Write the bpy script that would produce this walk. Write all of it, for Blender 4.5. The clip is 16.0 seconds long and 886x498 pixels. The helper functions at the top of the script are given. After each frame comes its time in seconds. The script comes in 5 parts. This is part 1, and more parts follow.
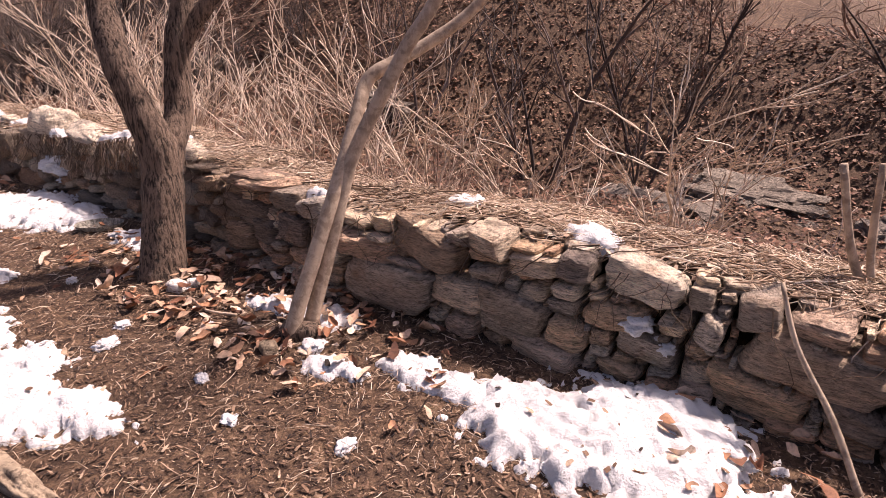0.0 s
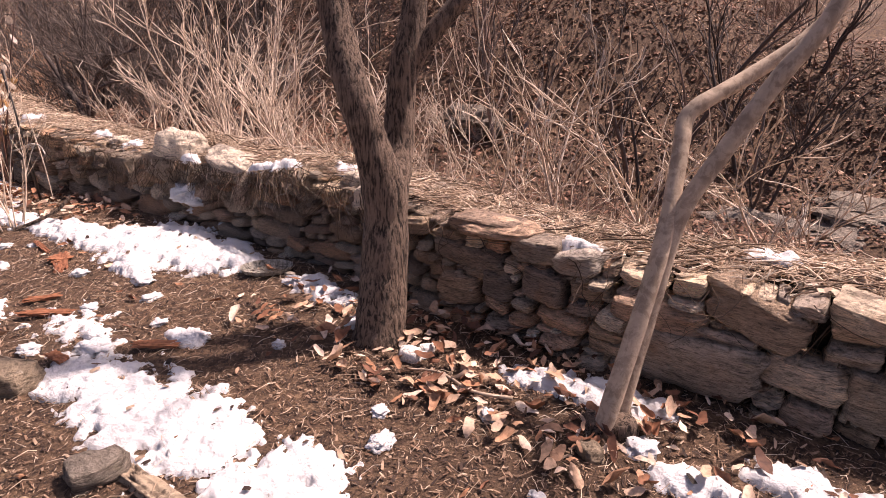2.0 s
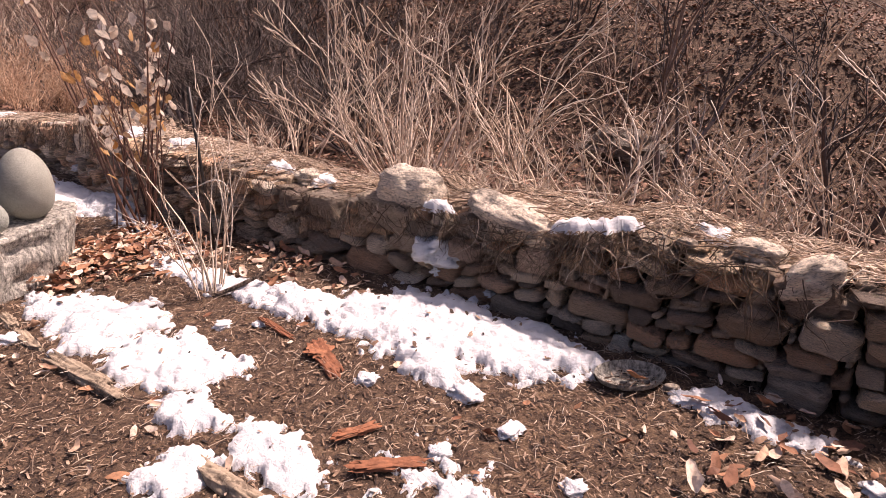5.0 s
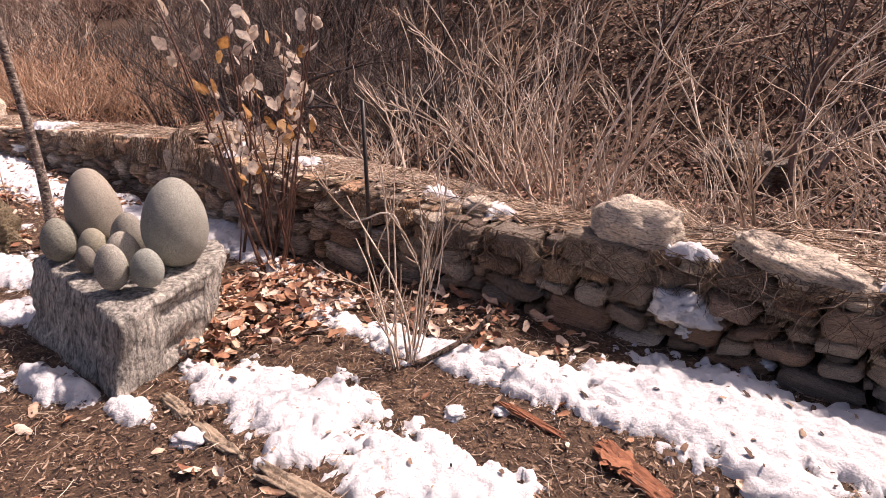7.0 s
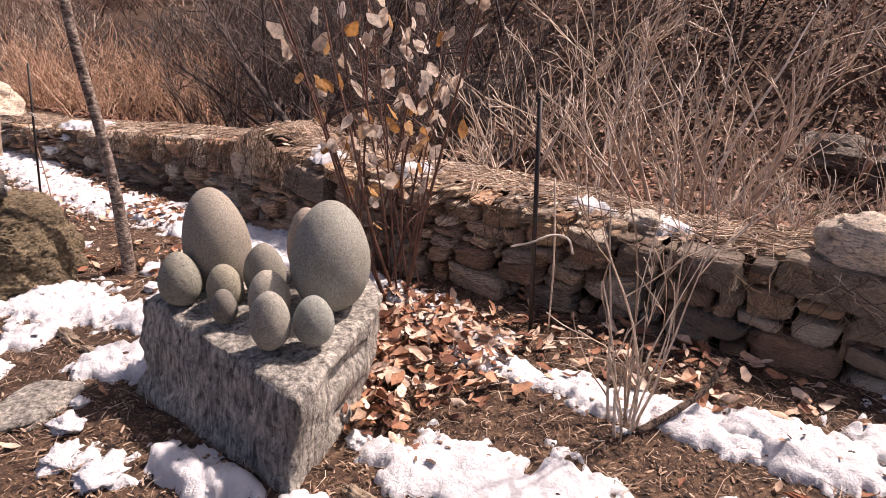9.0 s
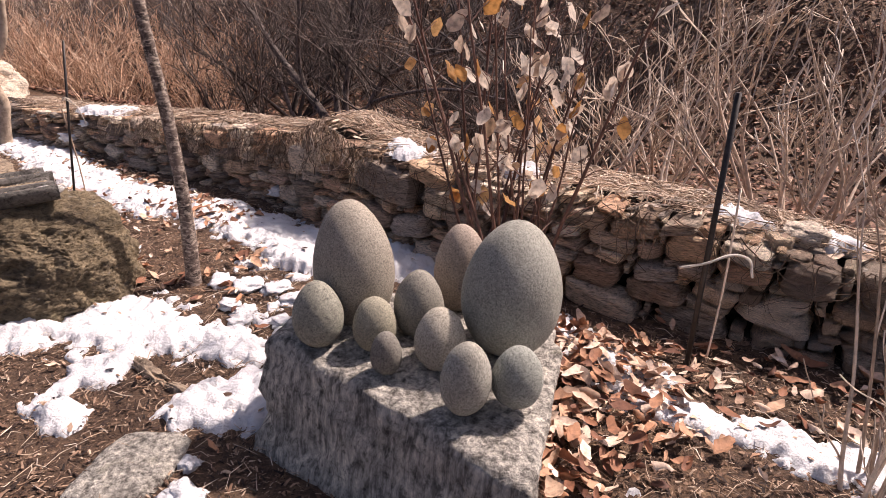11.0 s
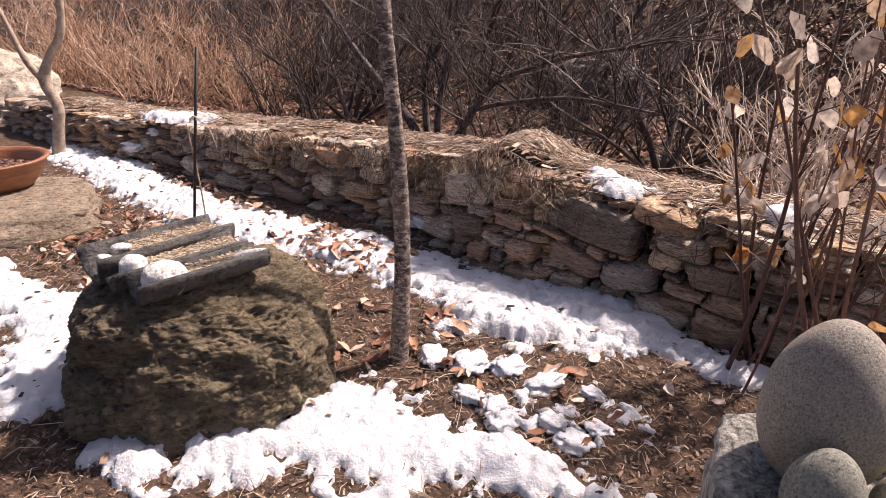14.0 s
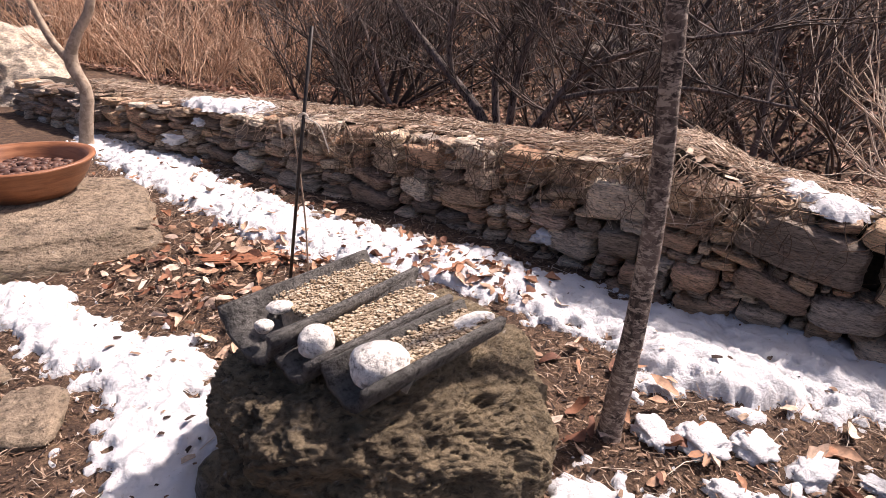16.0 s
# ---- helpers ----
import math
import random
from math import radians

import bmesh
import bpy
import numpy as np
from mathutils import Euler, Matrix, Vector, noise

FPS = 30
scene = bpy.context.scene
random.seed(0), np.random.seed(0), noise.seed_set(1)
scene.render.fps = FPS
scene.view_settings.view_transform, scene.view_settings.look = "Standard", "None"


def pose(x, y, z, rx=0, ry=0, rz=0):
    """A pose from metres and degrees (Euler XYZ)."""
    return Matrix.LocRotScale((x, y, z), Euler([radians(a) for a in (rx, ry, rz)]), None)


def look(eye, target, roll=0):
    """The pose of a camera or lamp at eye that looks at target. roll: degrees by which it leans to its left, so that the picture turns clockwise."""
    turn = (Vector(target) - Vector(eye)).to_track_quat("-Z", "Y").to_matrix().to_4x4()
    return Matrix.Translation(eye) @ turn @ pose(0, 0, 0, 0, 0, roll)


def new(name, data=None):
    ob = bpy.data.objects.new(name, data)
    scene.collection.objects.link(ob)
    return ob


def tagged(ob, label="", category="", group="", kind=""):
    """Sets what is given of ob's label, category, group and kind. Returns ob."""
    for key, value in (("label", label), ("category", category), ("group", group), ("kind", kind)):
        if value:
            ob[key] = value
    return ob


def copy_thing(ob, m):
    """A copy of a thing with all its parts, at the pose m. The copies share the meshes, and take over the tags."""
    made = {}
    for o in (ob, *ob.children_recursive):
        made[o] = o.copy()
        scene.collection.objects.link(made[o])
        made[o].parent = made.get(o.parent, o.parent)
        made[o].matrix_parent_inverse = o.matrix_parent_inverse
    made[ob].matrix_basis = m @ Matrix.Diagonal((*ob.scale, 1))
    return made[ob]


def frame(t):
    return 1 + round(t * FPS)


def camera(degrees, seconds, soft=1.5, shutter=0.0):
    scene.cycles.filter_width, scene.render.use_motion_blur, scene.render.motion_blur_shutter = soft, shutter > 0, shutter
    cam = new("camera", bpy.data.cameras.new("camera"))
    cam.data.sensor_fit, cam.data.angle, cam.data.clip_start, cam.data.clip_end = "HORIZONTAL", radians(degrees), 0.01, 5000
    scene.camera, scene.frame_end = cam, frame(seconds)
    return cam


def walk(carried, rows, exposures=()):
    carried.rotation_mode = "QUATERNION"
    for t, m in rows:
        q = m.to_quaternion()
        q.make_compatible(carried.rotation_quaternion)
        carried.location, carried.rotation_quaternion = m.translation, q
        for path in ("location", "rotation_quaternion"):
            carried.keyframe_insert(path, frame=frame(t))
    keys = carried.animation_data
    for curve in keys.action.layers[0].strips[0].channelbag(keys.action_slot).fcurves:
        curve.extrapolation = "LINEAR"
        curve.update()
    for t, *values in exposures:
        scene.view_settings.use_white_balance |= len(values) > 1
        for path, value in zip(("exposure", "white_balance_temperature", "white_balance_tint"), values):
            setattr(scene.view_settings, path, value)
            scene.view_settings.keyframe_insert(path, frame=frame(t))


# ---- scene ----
cam = camera(75.6, 16.0, soft=0.7)
PATH = [
    (0, (-0.012, -0.011, 1.505), (0.0, 1.848, 0.767), -0.0),
    (0.5, (-0.339, 0.06, 1.558), (-0.334, 1.92, 0.823), -0.0),
    (1, (-0.678, 0.29, 1.486), (-0.686, 2.153, 0.757), 0.0),
    (1.5, (-1.008, 0.476, 1.504), (-1.019, 2.342, 0.785), 0.2),
    (2, (-1.421, 0.605, 1.563), (-1.432, 2.473, 0.847), 0.1),
    (2.5, (-1.721, 0.774, 1.563), (-1.735, 2.642, 0.849), 0.2),
    (3, (-2.034, 1.095, 1.519), (-2.049, 2.967, 0.815), 0.4),
    (3.5, (-2.403, 1.272, 1.532), (-2.418, 3.146, 0.835), 0.6),
    (4, (-2.815, 1.421, 1.611), (-2.836, 3.299, 0.923), 0.7),
    (4.2, (-2.951, 1.492, 1.595), (-2.977, 3.371, 0.911), 0.8),
    (6.3, (-4.442, 2.353, 1.515), (-4.463, 4.236, 0.842), 1.0),
    (6.5, (-4.56, 2.451, 1.51), (-4.586, 4.335, 0.839), 1.0),
    (7, (-4.84, 2.572, 1.511), (-4.878, 4.459, 0.848), 0.9),
    (7.5, (-5.127, 2.647, 1.574), (-5.166, 4.534, 0.913), 0.6),
    (8, (-5.381, 2.86, 1.53), (-5.425, 4.743, 0.86), 0.5),
    (8.5, (-5.571, 3.066, 1.504), (-5.604, 4.946, 0.824), 0.4),
    (9, (-5.788, 3.185, 1.483), (-5.812, 5.061, 0.791), 0.4),
    (9.5, (-6.02, 3.318, 1.471), (-6.038, 5.189, 0.767), 0.5),
    (9.7, (-6.102, 3.399, 1.448), (-6.119, 5.268, 0.737), 0.5),
    (11.8, (-6.75, 3.741, 1.457), (-6.694, 5.598, 0.717), 1.8),
    (12, (-6.811, 3.782, 1.459), (-6.75, 5.638, 0.717), 1.8),
    (12.5, (-6.993, 3.986, 1.445), (-6.927, 5.839, 0.693), 2.0),
    (13, (-7.251, 4.125, 1.449), (-7.175, 5.976, 0.694), 2.1),
    (13.5, (-7.559, 4.245, 1.507), (-7.474, 6.092, 0.746), 2.1),
    (14, (-7.853, 4.41, 1.52), (-7.766, 6.254, 0.749), 2.2),
    (14.5, (-8.083, 4.66, 1.489), (-7.99, 6.5, 0.711), 2.4),
    (15, (-8.28, 4.823, 1.471), (-8.17, 6.658, 0.683), 2.7),
    (15.5, (-8.517, 4.978, 1.489), (-8.391, 6.805, 0.685), 2.9),
    (16, (-8.693, 5.109, 1.462), (-8.556, 6.923, 0.631), 3.0),
]
walk(cam, [(t, look(eye, target, roll)) for t, eye, target, roll in PATH],
     exposures=[(0.0, 0.42, 7100, 31), (4.0, 0.46, 7100, 32), (7.0, 0.3, 7000, 29), (16.0, 0.4, 6600, 22)])

# ---- light ----
SUN_AZ, SUN_EL = radians(28), radians(54)
sun_dir = Vector((math.cos(SUN_AZ) * math.cos(SUN_EL), math.sin(SUN_AZ) * math.cos(SUN_EL), math.sin(SUN_EL)))
world = bpy.data.worlds.new("sky")
scene.world = world
world.use_nodes = True
wn = world.node_tree.nodes
sky = wn.new("ShaderNodeTexSky")
sky.sky_type, sky.sun_disc = "NISHITA", False
sky.sun_elevation, sky.sun_rotation = SUN_EL, radians(90) - SUN_AZ
sky.air_density, sky.dust_density, sky.ozone_density = 0.7, 3.5, 0.6
world.node_tree.links.new(sky.outputs[0], wn["Background"].inputs[0])
wn["Background"].inputs[1].default_value = 0.094
sun_data = bpy.data.lights.new("sun", "SUN")
sun_data.energy, sun_data.angle, sun_data.color = 5.0, radians(2.5), (1.0, 0.92, 0.82)
sun = new("sun", sun_data)
sun.matrix_world = look(sun_dir * 60, (0, 0, 0))

# ---- the plan: s runs along the wall, d away from the yard ----
UX, UY, NX, NY = -0.811, 0.585, 0.585, 0.811
rnd = random.Random(7)


def at(s, d, z=0.0):
    return Vector((s * UX + d * NX, 2.75 + s * UY + d * NY, z))


def smooth(a, b, x):
    x = min(1.0, max(0.0, (x - a) / (b - a)))
    return x * x * (3 - 2 * x)


FACE_S = (-6, -2.5, -1, 0, 0.45, 1.5, 2.35, 4.5, 5.6, 6.86, 7.5, 8.2, 9, 9.6, 10.5, 11.5, 12.7, 13.3, 16)
FACE_D = (0.12, 0.12, 0.1, 0, -0.06, -0.04, 0, 0.03, -0.06, -0.22, -0.3, -0.25, -0.22, -0.05, 0, -0.12, -0.12, -0.3, -0.3)
TOP_S = (-6, -1.7, -0.8, -0.3, 0.7, 1.6, 2.1, 2.75, 3.1, 3.5, 3.8, 4.3, 5.2, 5.7, 6.4, 7.1, 8.2, 8.6, 8.95, 9.25, 9.7, 10.4, 11.2, 12.2, 13.5, 16)
TOP_Z = (0.44, 0.46, 0.48, 0.52, 0.5, 0.49, 0.56, 0.58, 0.64, 0.56, 0.5, 0.52, 0.46, 0.45, 0.55, 0.6, 0.61, 0.65, 0.77, 0.63, 0.58, 0.53, 0.52, 0.45, 0.4, 0.34)


def face(s):
    return float(np.interp(s, FACE_S, FACE_D))


def top(s):
    return float(np.interp(s, TOP_S, TOP_Z))


def cap(s):
    """Straw level on the wall, over the capstones too."""
    return top(s) + 0.13 * math.exp(-((s - 4.81) / 0.16) ** 2) + 0.07 * math.exp(-((s - 3.95) / 0.28) ** 4)


def nz(x, y, z=0.0):
    return noise.noise((x, y, z))


def ground_z(s, d):
    """Height of the earth: a nearly level yard, a gully behind the wall, a slope beyond."""
    n = 0.016 * nz(s * 1.3, d * 1.3) + 0.009 * nz(s * 4.1, d * 4.1, 3.0)
    if d < 0.1:
        return n
    gully = -0.95 * (1 - smooth(1.0, 6.5, s)) - 0.1 * smooth(1.0, 6.5, s)
    rise0 = 6.2 - 2.6 * smooth(0.5, 7.0, s)
    z = 0.28 * smooth(0.1, 0.35, d) + (gully - 0.28) * smooth(0.8, 2.6, d)
    left = smooth(0.0, 6.0, s)
    z += (1.25 - gully) * smooth(rise0, rise0 + 5.5, d) * (1 + 0.9 * left)
    z += (0.2 + 0.26 * left) * max(0.0, d - rise0 - 5.0) * smooth(11, 16, d) * (0.15 + 0.85 * smooth(-4, 2, s))
    k = smooth(1.5, 6, d)
    return z + n + k * (0.16 * nz(s * 0.8, d * 0.8, 5) + 0.07 * nz(s * 2.3, d * 2.3, 8))


# ---- materials ----
def shader(name, rough=0.9):
    m = bpy.data.materials.new(name)
    m.use_nodes = True
    b = m.node_tree.nodes["Principled BSDF"]
    b.inputs["Roughness"].default_value = rough
    return m, m.node_tree, b


def node(tree, kind, **inputs):
    n = tree.nodes.new(kind)
    for k, v in inputs.items():
        n.inputs[k.replace("_", " ")].default_value = v
    return n


def ramp(tree, fac, stops):
    r = tree.nodes.new("ShaderNodeValToRGB")
    while len(r.color_ramp.elements) < len(stops):
        r.color_ramp.elements.new(0.5)
    for e, (p, c) in zip(r.color_ramp.elements, stops):
        e.position, e.color = p, (*c, 1)
    tree.links.new(fac, r.inputs[0])
    return r.outputs[0]


def blend(tree, fac, a, b, mode="MIX"):
    m = tree.nodes.new("ShaderNodeMix")
    m.data_type, m.blend_type = "RGBA", mode
    for sock, v in ((m.inputs[0], fac), (m.inputs[6], a), (m.inputs[7], b)):
        if isinstance(v, (int, float)):
            sock.default_value = v
        elif isinstance(v, tuple):
            sock.default_value = (*v, 1)
        else:
            tree.links.new(v, sock)
    return m.outputs[2]


def coords(tree, scale=(1, 1, 1), world_space=False):
    mp = tree.nodes.new("ShaderNodeMapping")
    mp.inputs["Scale"].default_value = scale
    if world_space:
        g = tree.nodes.new("ShaderNodeNewGeometry").outputs["Position"]
    else:
        g = tree.nodes.new("ShaderNodeTexCoord").outputs["Object"]
    tree.links.new(g, mp.inputs[0])
    return mp.outputs[0]


def noise_tex(tree, vec, scale, detail=6, rough=0.6, dist=0.0):
    n = node(tree, "ShaderNodeTexNoise", Scale=scale, Detail=detail, Roughness=rough, Distortion=dist)
    tree.links.new(vec, n.inputs["Vector"])
    return n.outputs[0]


def bump(tree, bsdf, heights, distance=0.01, strength=0.8):
    last = None
    for h in heights:
        b = node(tree, "ShaderNodeBump", Strength=strength, Distance=distance)
        tree.links.new(h, b.inputs["Height"])
        if last:
            tree.links.new(last, b.inputs["Normal"])
        last = b.outputs[0]
    tree.links.new(last, bsdf.inputs["Normal"])


def piece_random(tree):
    """One number a piece, for objects and for islands of a joined mesh alike."""
    a = tree.nodes.new("ShaderNodeObjectInfo").outputs["Random"]
    b = tree.nodes.new("ShaderNodeNewGeometry").outputs["Random Per Island"]
    m = tree.nodes.new("ShaderNodeMath")
    m.operation = "ADD"
    tree.links.new(a, m.inputs[0]), tree.links.new(b, m.inputs[1])
    f = tree.nodes.new("ShaderNodeMath")
    f.operation = "FRACT"
    tree.links.new(m.outputs[0], f.inputs[0])
    return f.outputs[0]


def stone_mat(name, stops, layered=5.0, fine=60, bump_d=0.012, stain=(0.22, 0.13, 0.07), lichen=True, drips=False):
    m, t, b = shader(name, 0.88)
    v = coords(t, (1, 1, layered))
    w = coords(t, (1, 1, 1), True)
    big = noise_tex(t, v, 7, 8, 0.65, 0.6)
    fin = noise_tex(t, v, fine, 6, 0.7)
    base = ramp(t, piece_random(t), stops)
    shade = ramp(t, big, [(0.32, (0.3, 0.27, 0.25)), (0.43, (0.95, 0.93, 0.9)), (0.66, (1.5, 1.46, 1.4))])
    col = blend(t, 0.85, base, shade, "MULTIPLY")
    col = blend(t, ramp(t, noise_tex(t, w, 5, 5), [(0.56, (0, 0, 0)), (0.74, (0.6, 0.6, 0.6))]), col, stain)
    if lichen:
        col = blend(t, ramp(t, noise_tex(t, w, 11, 6), [(0.6, (0, 0, 0)), (0.7, (0.35, 0.35, 0.35))]), col, (0.15, 0.14, 0.07))
        col = blend(t, ramp(t, noise_tex(t, w, 23, 6, 0.7), [(0.62, (0, 0, 0)), (0.7, (0.55, 0.55, 0.55))]), col, (0.42, 0.4, 0.36))
    if drips:
        run = noise_tex(t, coords(t, (26, 26, 2.6)), 1.6, 7, 0.7, 0.4)
        col = blend(t, 0.85, col, ramp(t, run, [(0.38, (0.3, 0.29, 0.28)), (0.5, (0.95, 0.95, 0.94)), (0.62, (1.5, 1.5, 1.46))]), "MULTIPLY")
    grain = ramp(t, fin, [(0.36, (0.22, 0.21, 0.2)), (0.46, (0.95, 0.95, 0.95)), (0.64, (1.5, 1.5, 1.5))])
    t.links.new(blend(t, 0.8, col, grain, "MULTIPLY"), b.inputs["Base Color"])
    bump(t, b, [big, fin], bump_d, 1.0)
    return m


def bits_mat(name, stops, rough=0.85, scale=35):
    """Leaves, chips and straw: a colour a piece, with veins of noise."""
    m, t, b = shader(name, rough)
    w = coords(t, (1, 1, 1), True)
    col = ramp(t, piece_random(t), stops)
    n = noise_tex(t, w, scale, 5, 0.6)
    col = blend(t, 0.7, col, ramp(t, n, [(0.32, (0.42, 0.4, 0.38)), (0.5, (0.95, 0.93, 0.9)), (0.68, (1.3, 1.26, 1.2))]), "MULTIPLY")
    t.links.new(col, b.inputs["Base Color"])
    bump(t, b, [n], 0.003)
    return m


def bark_mat(name, dark, light, along=3.0, scale=26, bump_d=0.012, ring=None):
    m, t, b = shader(name, 0.9)
    v = coords(t, (scale, scale, along))
    w = coords(t, (1, 1, 1), True)
    n = noise_tex(t, v, 1.6, 7, 0.65, 0.5)
    n2 = noise_tex(t, w, 9, 6, 0.7)
    col = ramp(t, n, [(0.44, dark), (0.53, light)])
    col = blend(t, ramp(t, n2, [(0.45, (0, 0, 0)), (0.75, (0.6, 0.6, 0.6))]), col, tuple(min(1, c * 1.7) for c in light))
    if ring:
        r = noise_tex(t, coords(t, (16, 16, 34)), 1.7, 8, 0.75, 0.6)
        col = blend(t, ramp(t, r, [(0.5, (0, 0, 0)), (0.56, (0.85, 0.85, 0.85))]), col, ring)
    t.links.new(col, b.inputs["Base Color"])
    bump(t, b, [n, n2], bump_d)
    return m


def earth_material():
    m, t, b = shader("earth", 0.95)
    w = coords(t, (1, 1, 1), True)
    a, c, e = noise_tex(t, w, 1.1, 6), noise_tex(t, w, 16, 8, 0.7), noise_tex(t, w, 90, 6, 0.75)
    col = ramp(t, c, [(0.28, (0.015, 0.009, 0.007)), (0.44, (0.08, 0.047, 0.032)), (0.58, (0.2, 0.126, 0.08)), (0.74, (0.36, 0.25, 0.155))])
    col = blend(t, ramp(t, a, [(0.42, (0, 0, 0)), (0.62, (0.75, 0.75, 0.75))]), col, (0.1, 0.062, 0.042))
    g = ramp(t, e, [(0.32, (0.42, 0.4, 0.38)), (0.68, (1.45, 1.4, 1.3))])
    t.links.new(blend(t, 0.9, col, g, "MULTIPLY"), b.inputs["Base Color"])
    bump(t, b, [c, e], 0.02)
    return m


def snow_material():
    m, t, b = shader("snow", 0.55)
    w = coords(t, (1, 1, 1), True)
    a, c = noise_tex(t, w, 14, 6, 0.6), noise_tex(t, w, 70, 5, 0.7)
    dirt = ramp(t, noise_tex(t, w, 38, 6, 0.75), [(0.6, (0.76, 0.76, 0.775)), (0.7, (0.45, 0.39, 0.33))])
    t.links.new(dirt, b.inputs["Base Color"])
    b.inputs["Subsurface Weight"].default_value = 0.12
    b.inputs["Subsurface Radius"].default_value = (0.03, 0.035, 0.04)
    bump(t, b, [a, c], 0.016, 0.8)
    return m


M_EARTH, M_SNOW = earth_material(), snow_material()
M_STONE = stone_mat("schist", [(0, (0.2, 0.16, 0.135)), (0.14, (0.62, 0.43, 0.28)), (0.28, (0.34, 0.29, 0.25)), (0.42, (0.76, 0.6, 0.44)), (0.55, (0.44, 0.39, 0.345)), (0.7, (0.62, 0.38, 0.24)), (0.82, (0.22, 0.18, 0.155)), (0.92, (0.52, 0.42, 0.32)), (1, (0.84, 0.74, 0.62))], 6.0, 30, 0.03, (0.36, 0.2, 0.11))
# near-black wall core: shade in the gaps between stones, put into the colour
M_CORE = stone_mat("joint_shade_core", [(0, (0.025, 0.017, 0.012)), (1, (0.035, 0.024, 0.016))], 1, 40, 0.03, (0.02, 0.013, 0.008), False)
M_PALE = stone_mat("pale_rock", [(0, (0.66, 0.57, 0.47)), (1, (0.74, 0.64, 0.53))], 3, 40, 0.025, (0.26, 0.18, 0.12), False)
M_PLINTH = stone_mat("grey_block", [(0, (0.37, 0.355, 0.325)), (1, (0.4, 0.382, 0.35))], 0.8, 40, 0.03, (0.22, 0.2, 0.17), True, True)
M_BOULDER = stone_mat("pitted_boulder", [(0, (0.19, 0.15, 0.095)), (1, (0.205, 0.16, 0.102))], 2.2, 30, 0.03, (0.06, 0.042, 0.028), True)
M_ROCK = stone_mat("ledge_rock", [(0, (0.2, 0.17, 0.15)), (1, (0.26, 0.22, 0.18))], 6, 20, 0.05, (0.13, 0.09, 0.06), True)
M_TILE = stone_mat("roof_tile", [(0, (0.11, 0.106, 0.1)), (1, (0.14, 0.132, 0.125))], 1, 45, 0.025, (0.2, 0.185, 0.16), False)
M_QUARTZ = stone_mat("white_stone", [(0, (0.68, 0.66, 0.63)), (1, (0.76, 0.74, 0.7))], 1, 60, 0.006, (0.5, 0.46, 0.42), False)
M_BARK = bark_mat("furrowed_bark", (0.03, 0.019, 0.014), (0.25, 0.175, 0.13), 5, 46, 0.055)
M_SMOOTH = bark_mat("smooth_bark", (0.3, 0.225, 0.165), (0.46, 0.36, 0.27), 9, 12, 0.004)
M_CHERRY = bark_mat("speckled_bark", (0.035, 0.024, 0.02), (0.15, 0.11, 0.09), 14, 16, 0.012, (0.46, 0.38, 0.31))
M_PLUM = bark_mat("plum_bark", (0.035, 0.027, 0.025), (0.17, 0.135, 0.12), 6, 30, 0.01)
M_TWIG = bits_mat("pale_twigs", [(0, (0.4, 0.3, 0.225)), (0.5, (0.68, 0.55, 0.44)), (1, (0.84, 0.74, 0.64))], 0.8, 20)
M_BROWNTWIG = bits_mat("brown_twigs", [(0, (0.09, 0.052, 0.04)), (0.5, (0.23, 0.145, 0.11)), (1, (0.48, 0.35, 0.275))], 0.8, 20)
M_DARKTWIG = bits_mat("dark_branches", [(0, (0.035, 0.027, 0.024)), (0.6, (0.1, 0.078, 0.07)), (1, (0.26, 0.21, 0.19))], 0.85, 30)
M_RUST = bits_mat("rust_stalks", [(0, (0.34, 0.19, 0.12)), (0.6, (0.62, 0.4, 0.27)), (1, (0.8, 0.62, 0.47))], 0.85, 20)
M_CANE = bits_mat("red_canes", [(0, (0.075, 0.032, 0.024)), (1, (0.2, 0.105, 0.075))], 0.55, 30)
M_STRAW = bits_mat("straw", [(0, (0.2, 0.125, 0.085)), (0.3, (0.5, 0.36, 0.26)), (0.7, (0.72, 0.58, 0.45)), (1, (0.86, 0.76, 0.65))], 0.8, 30)
M_VINE = bits_mat("dark_vines", [(0, (0.07, 0.045, 0.03)), (1, (0.22, 0.15, 0.1))], 0.85, 30)
M_LEAF = bits_mat("fallen_leaves", [(0, (0.1, 0.04, 0.025)), (0.22, (0.26, 0.11, 0.06)), (0.42, (0.42, 0.21, 0.115)), (0.6, (0.52, 0.34, 0.23)), (0.8, (0.64, 0.47, 0.36)), (1, (0.78, 0.65, 0.54))], 0.75, 45)
M_CHIP = bits_mat("mulch", [(0, (0.014, 0.008, 0.006)), (0.3, (0.062, 0.035, 0.025)), (0.52, (0.19, 0.11, 0.07)), (0.8, (0.33, 0.22, 0.15)), (1, (0.52, 0.4, 0.3))], 0.85, 50)
M_SLOPE = bits_mat("slope_litter", [(0, (0.04, 0.018, 0.012)), (0.35, (0.13, 0.058, 0.036)), (0.7, (0.28, 0.135, 0.085)), (1, (0.5, 0.34, 0.25))], 0.8, 30)
M_DRYLEAF = bits_mat("hanging_leaves", [(0, (0.5, 0.24, 0.07)), (0.2, (0.6, 0.36, 0.16)), (0.32, (0.66, 0.53, 0.42)), (1, (0.85, 0.78, 0.7))], 0.6, 40)
leaf_tree = M_DRYLEAF.node_tree
glow = leaf_tree.nodes.new("ShaderNodeBsdfTranslucent")
both = leaf_tree.nodes.new("ShaderNodeMixShader")
both.inputs[0].default_value = 0.45
leaf_bsdf = leaf_tree.nodes["Principled BSDF"]
leaf_tree.links.new(leaf_bsdf.inputs["Base Color"].links[0].from_socket, glow.inputs[0])
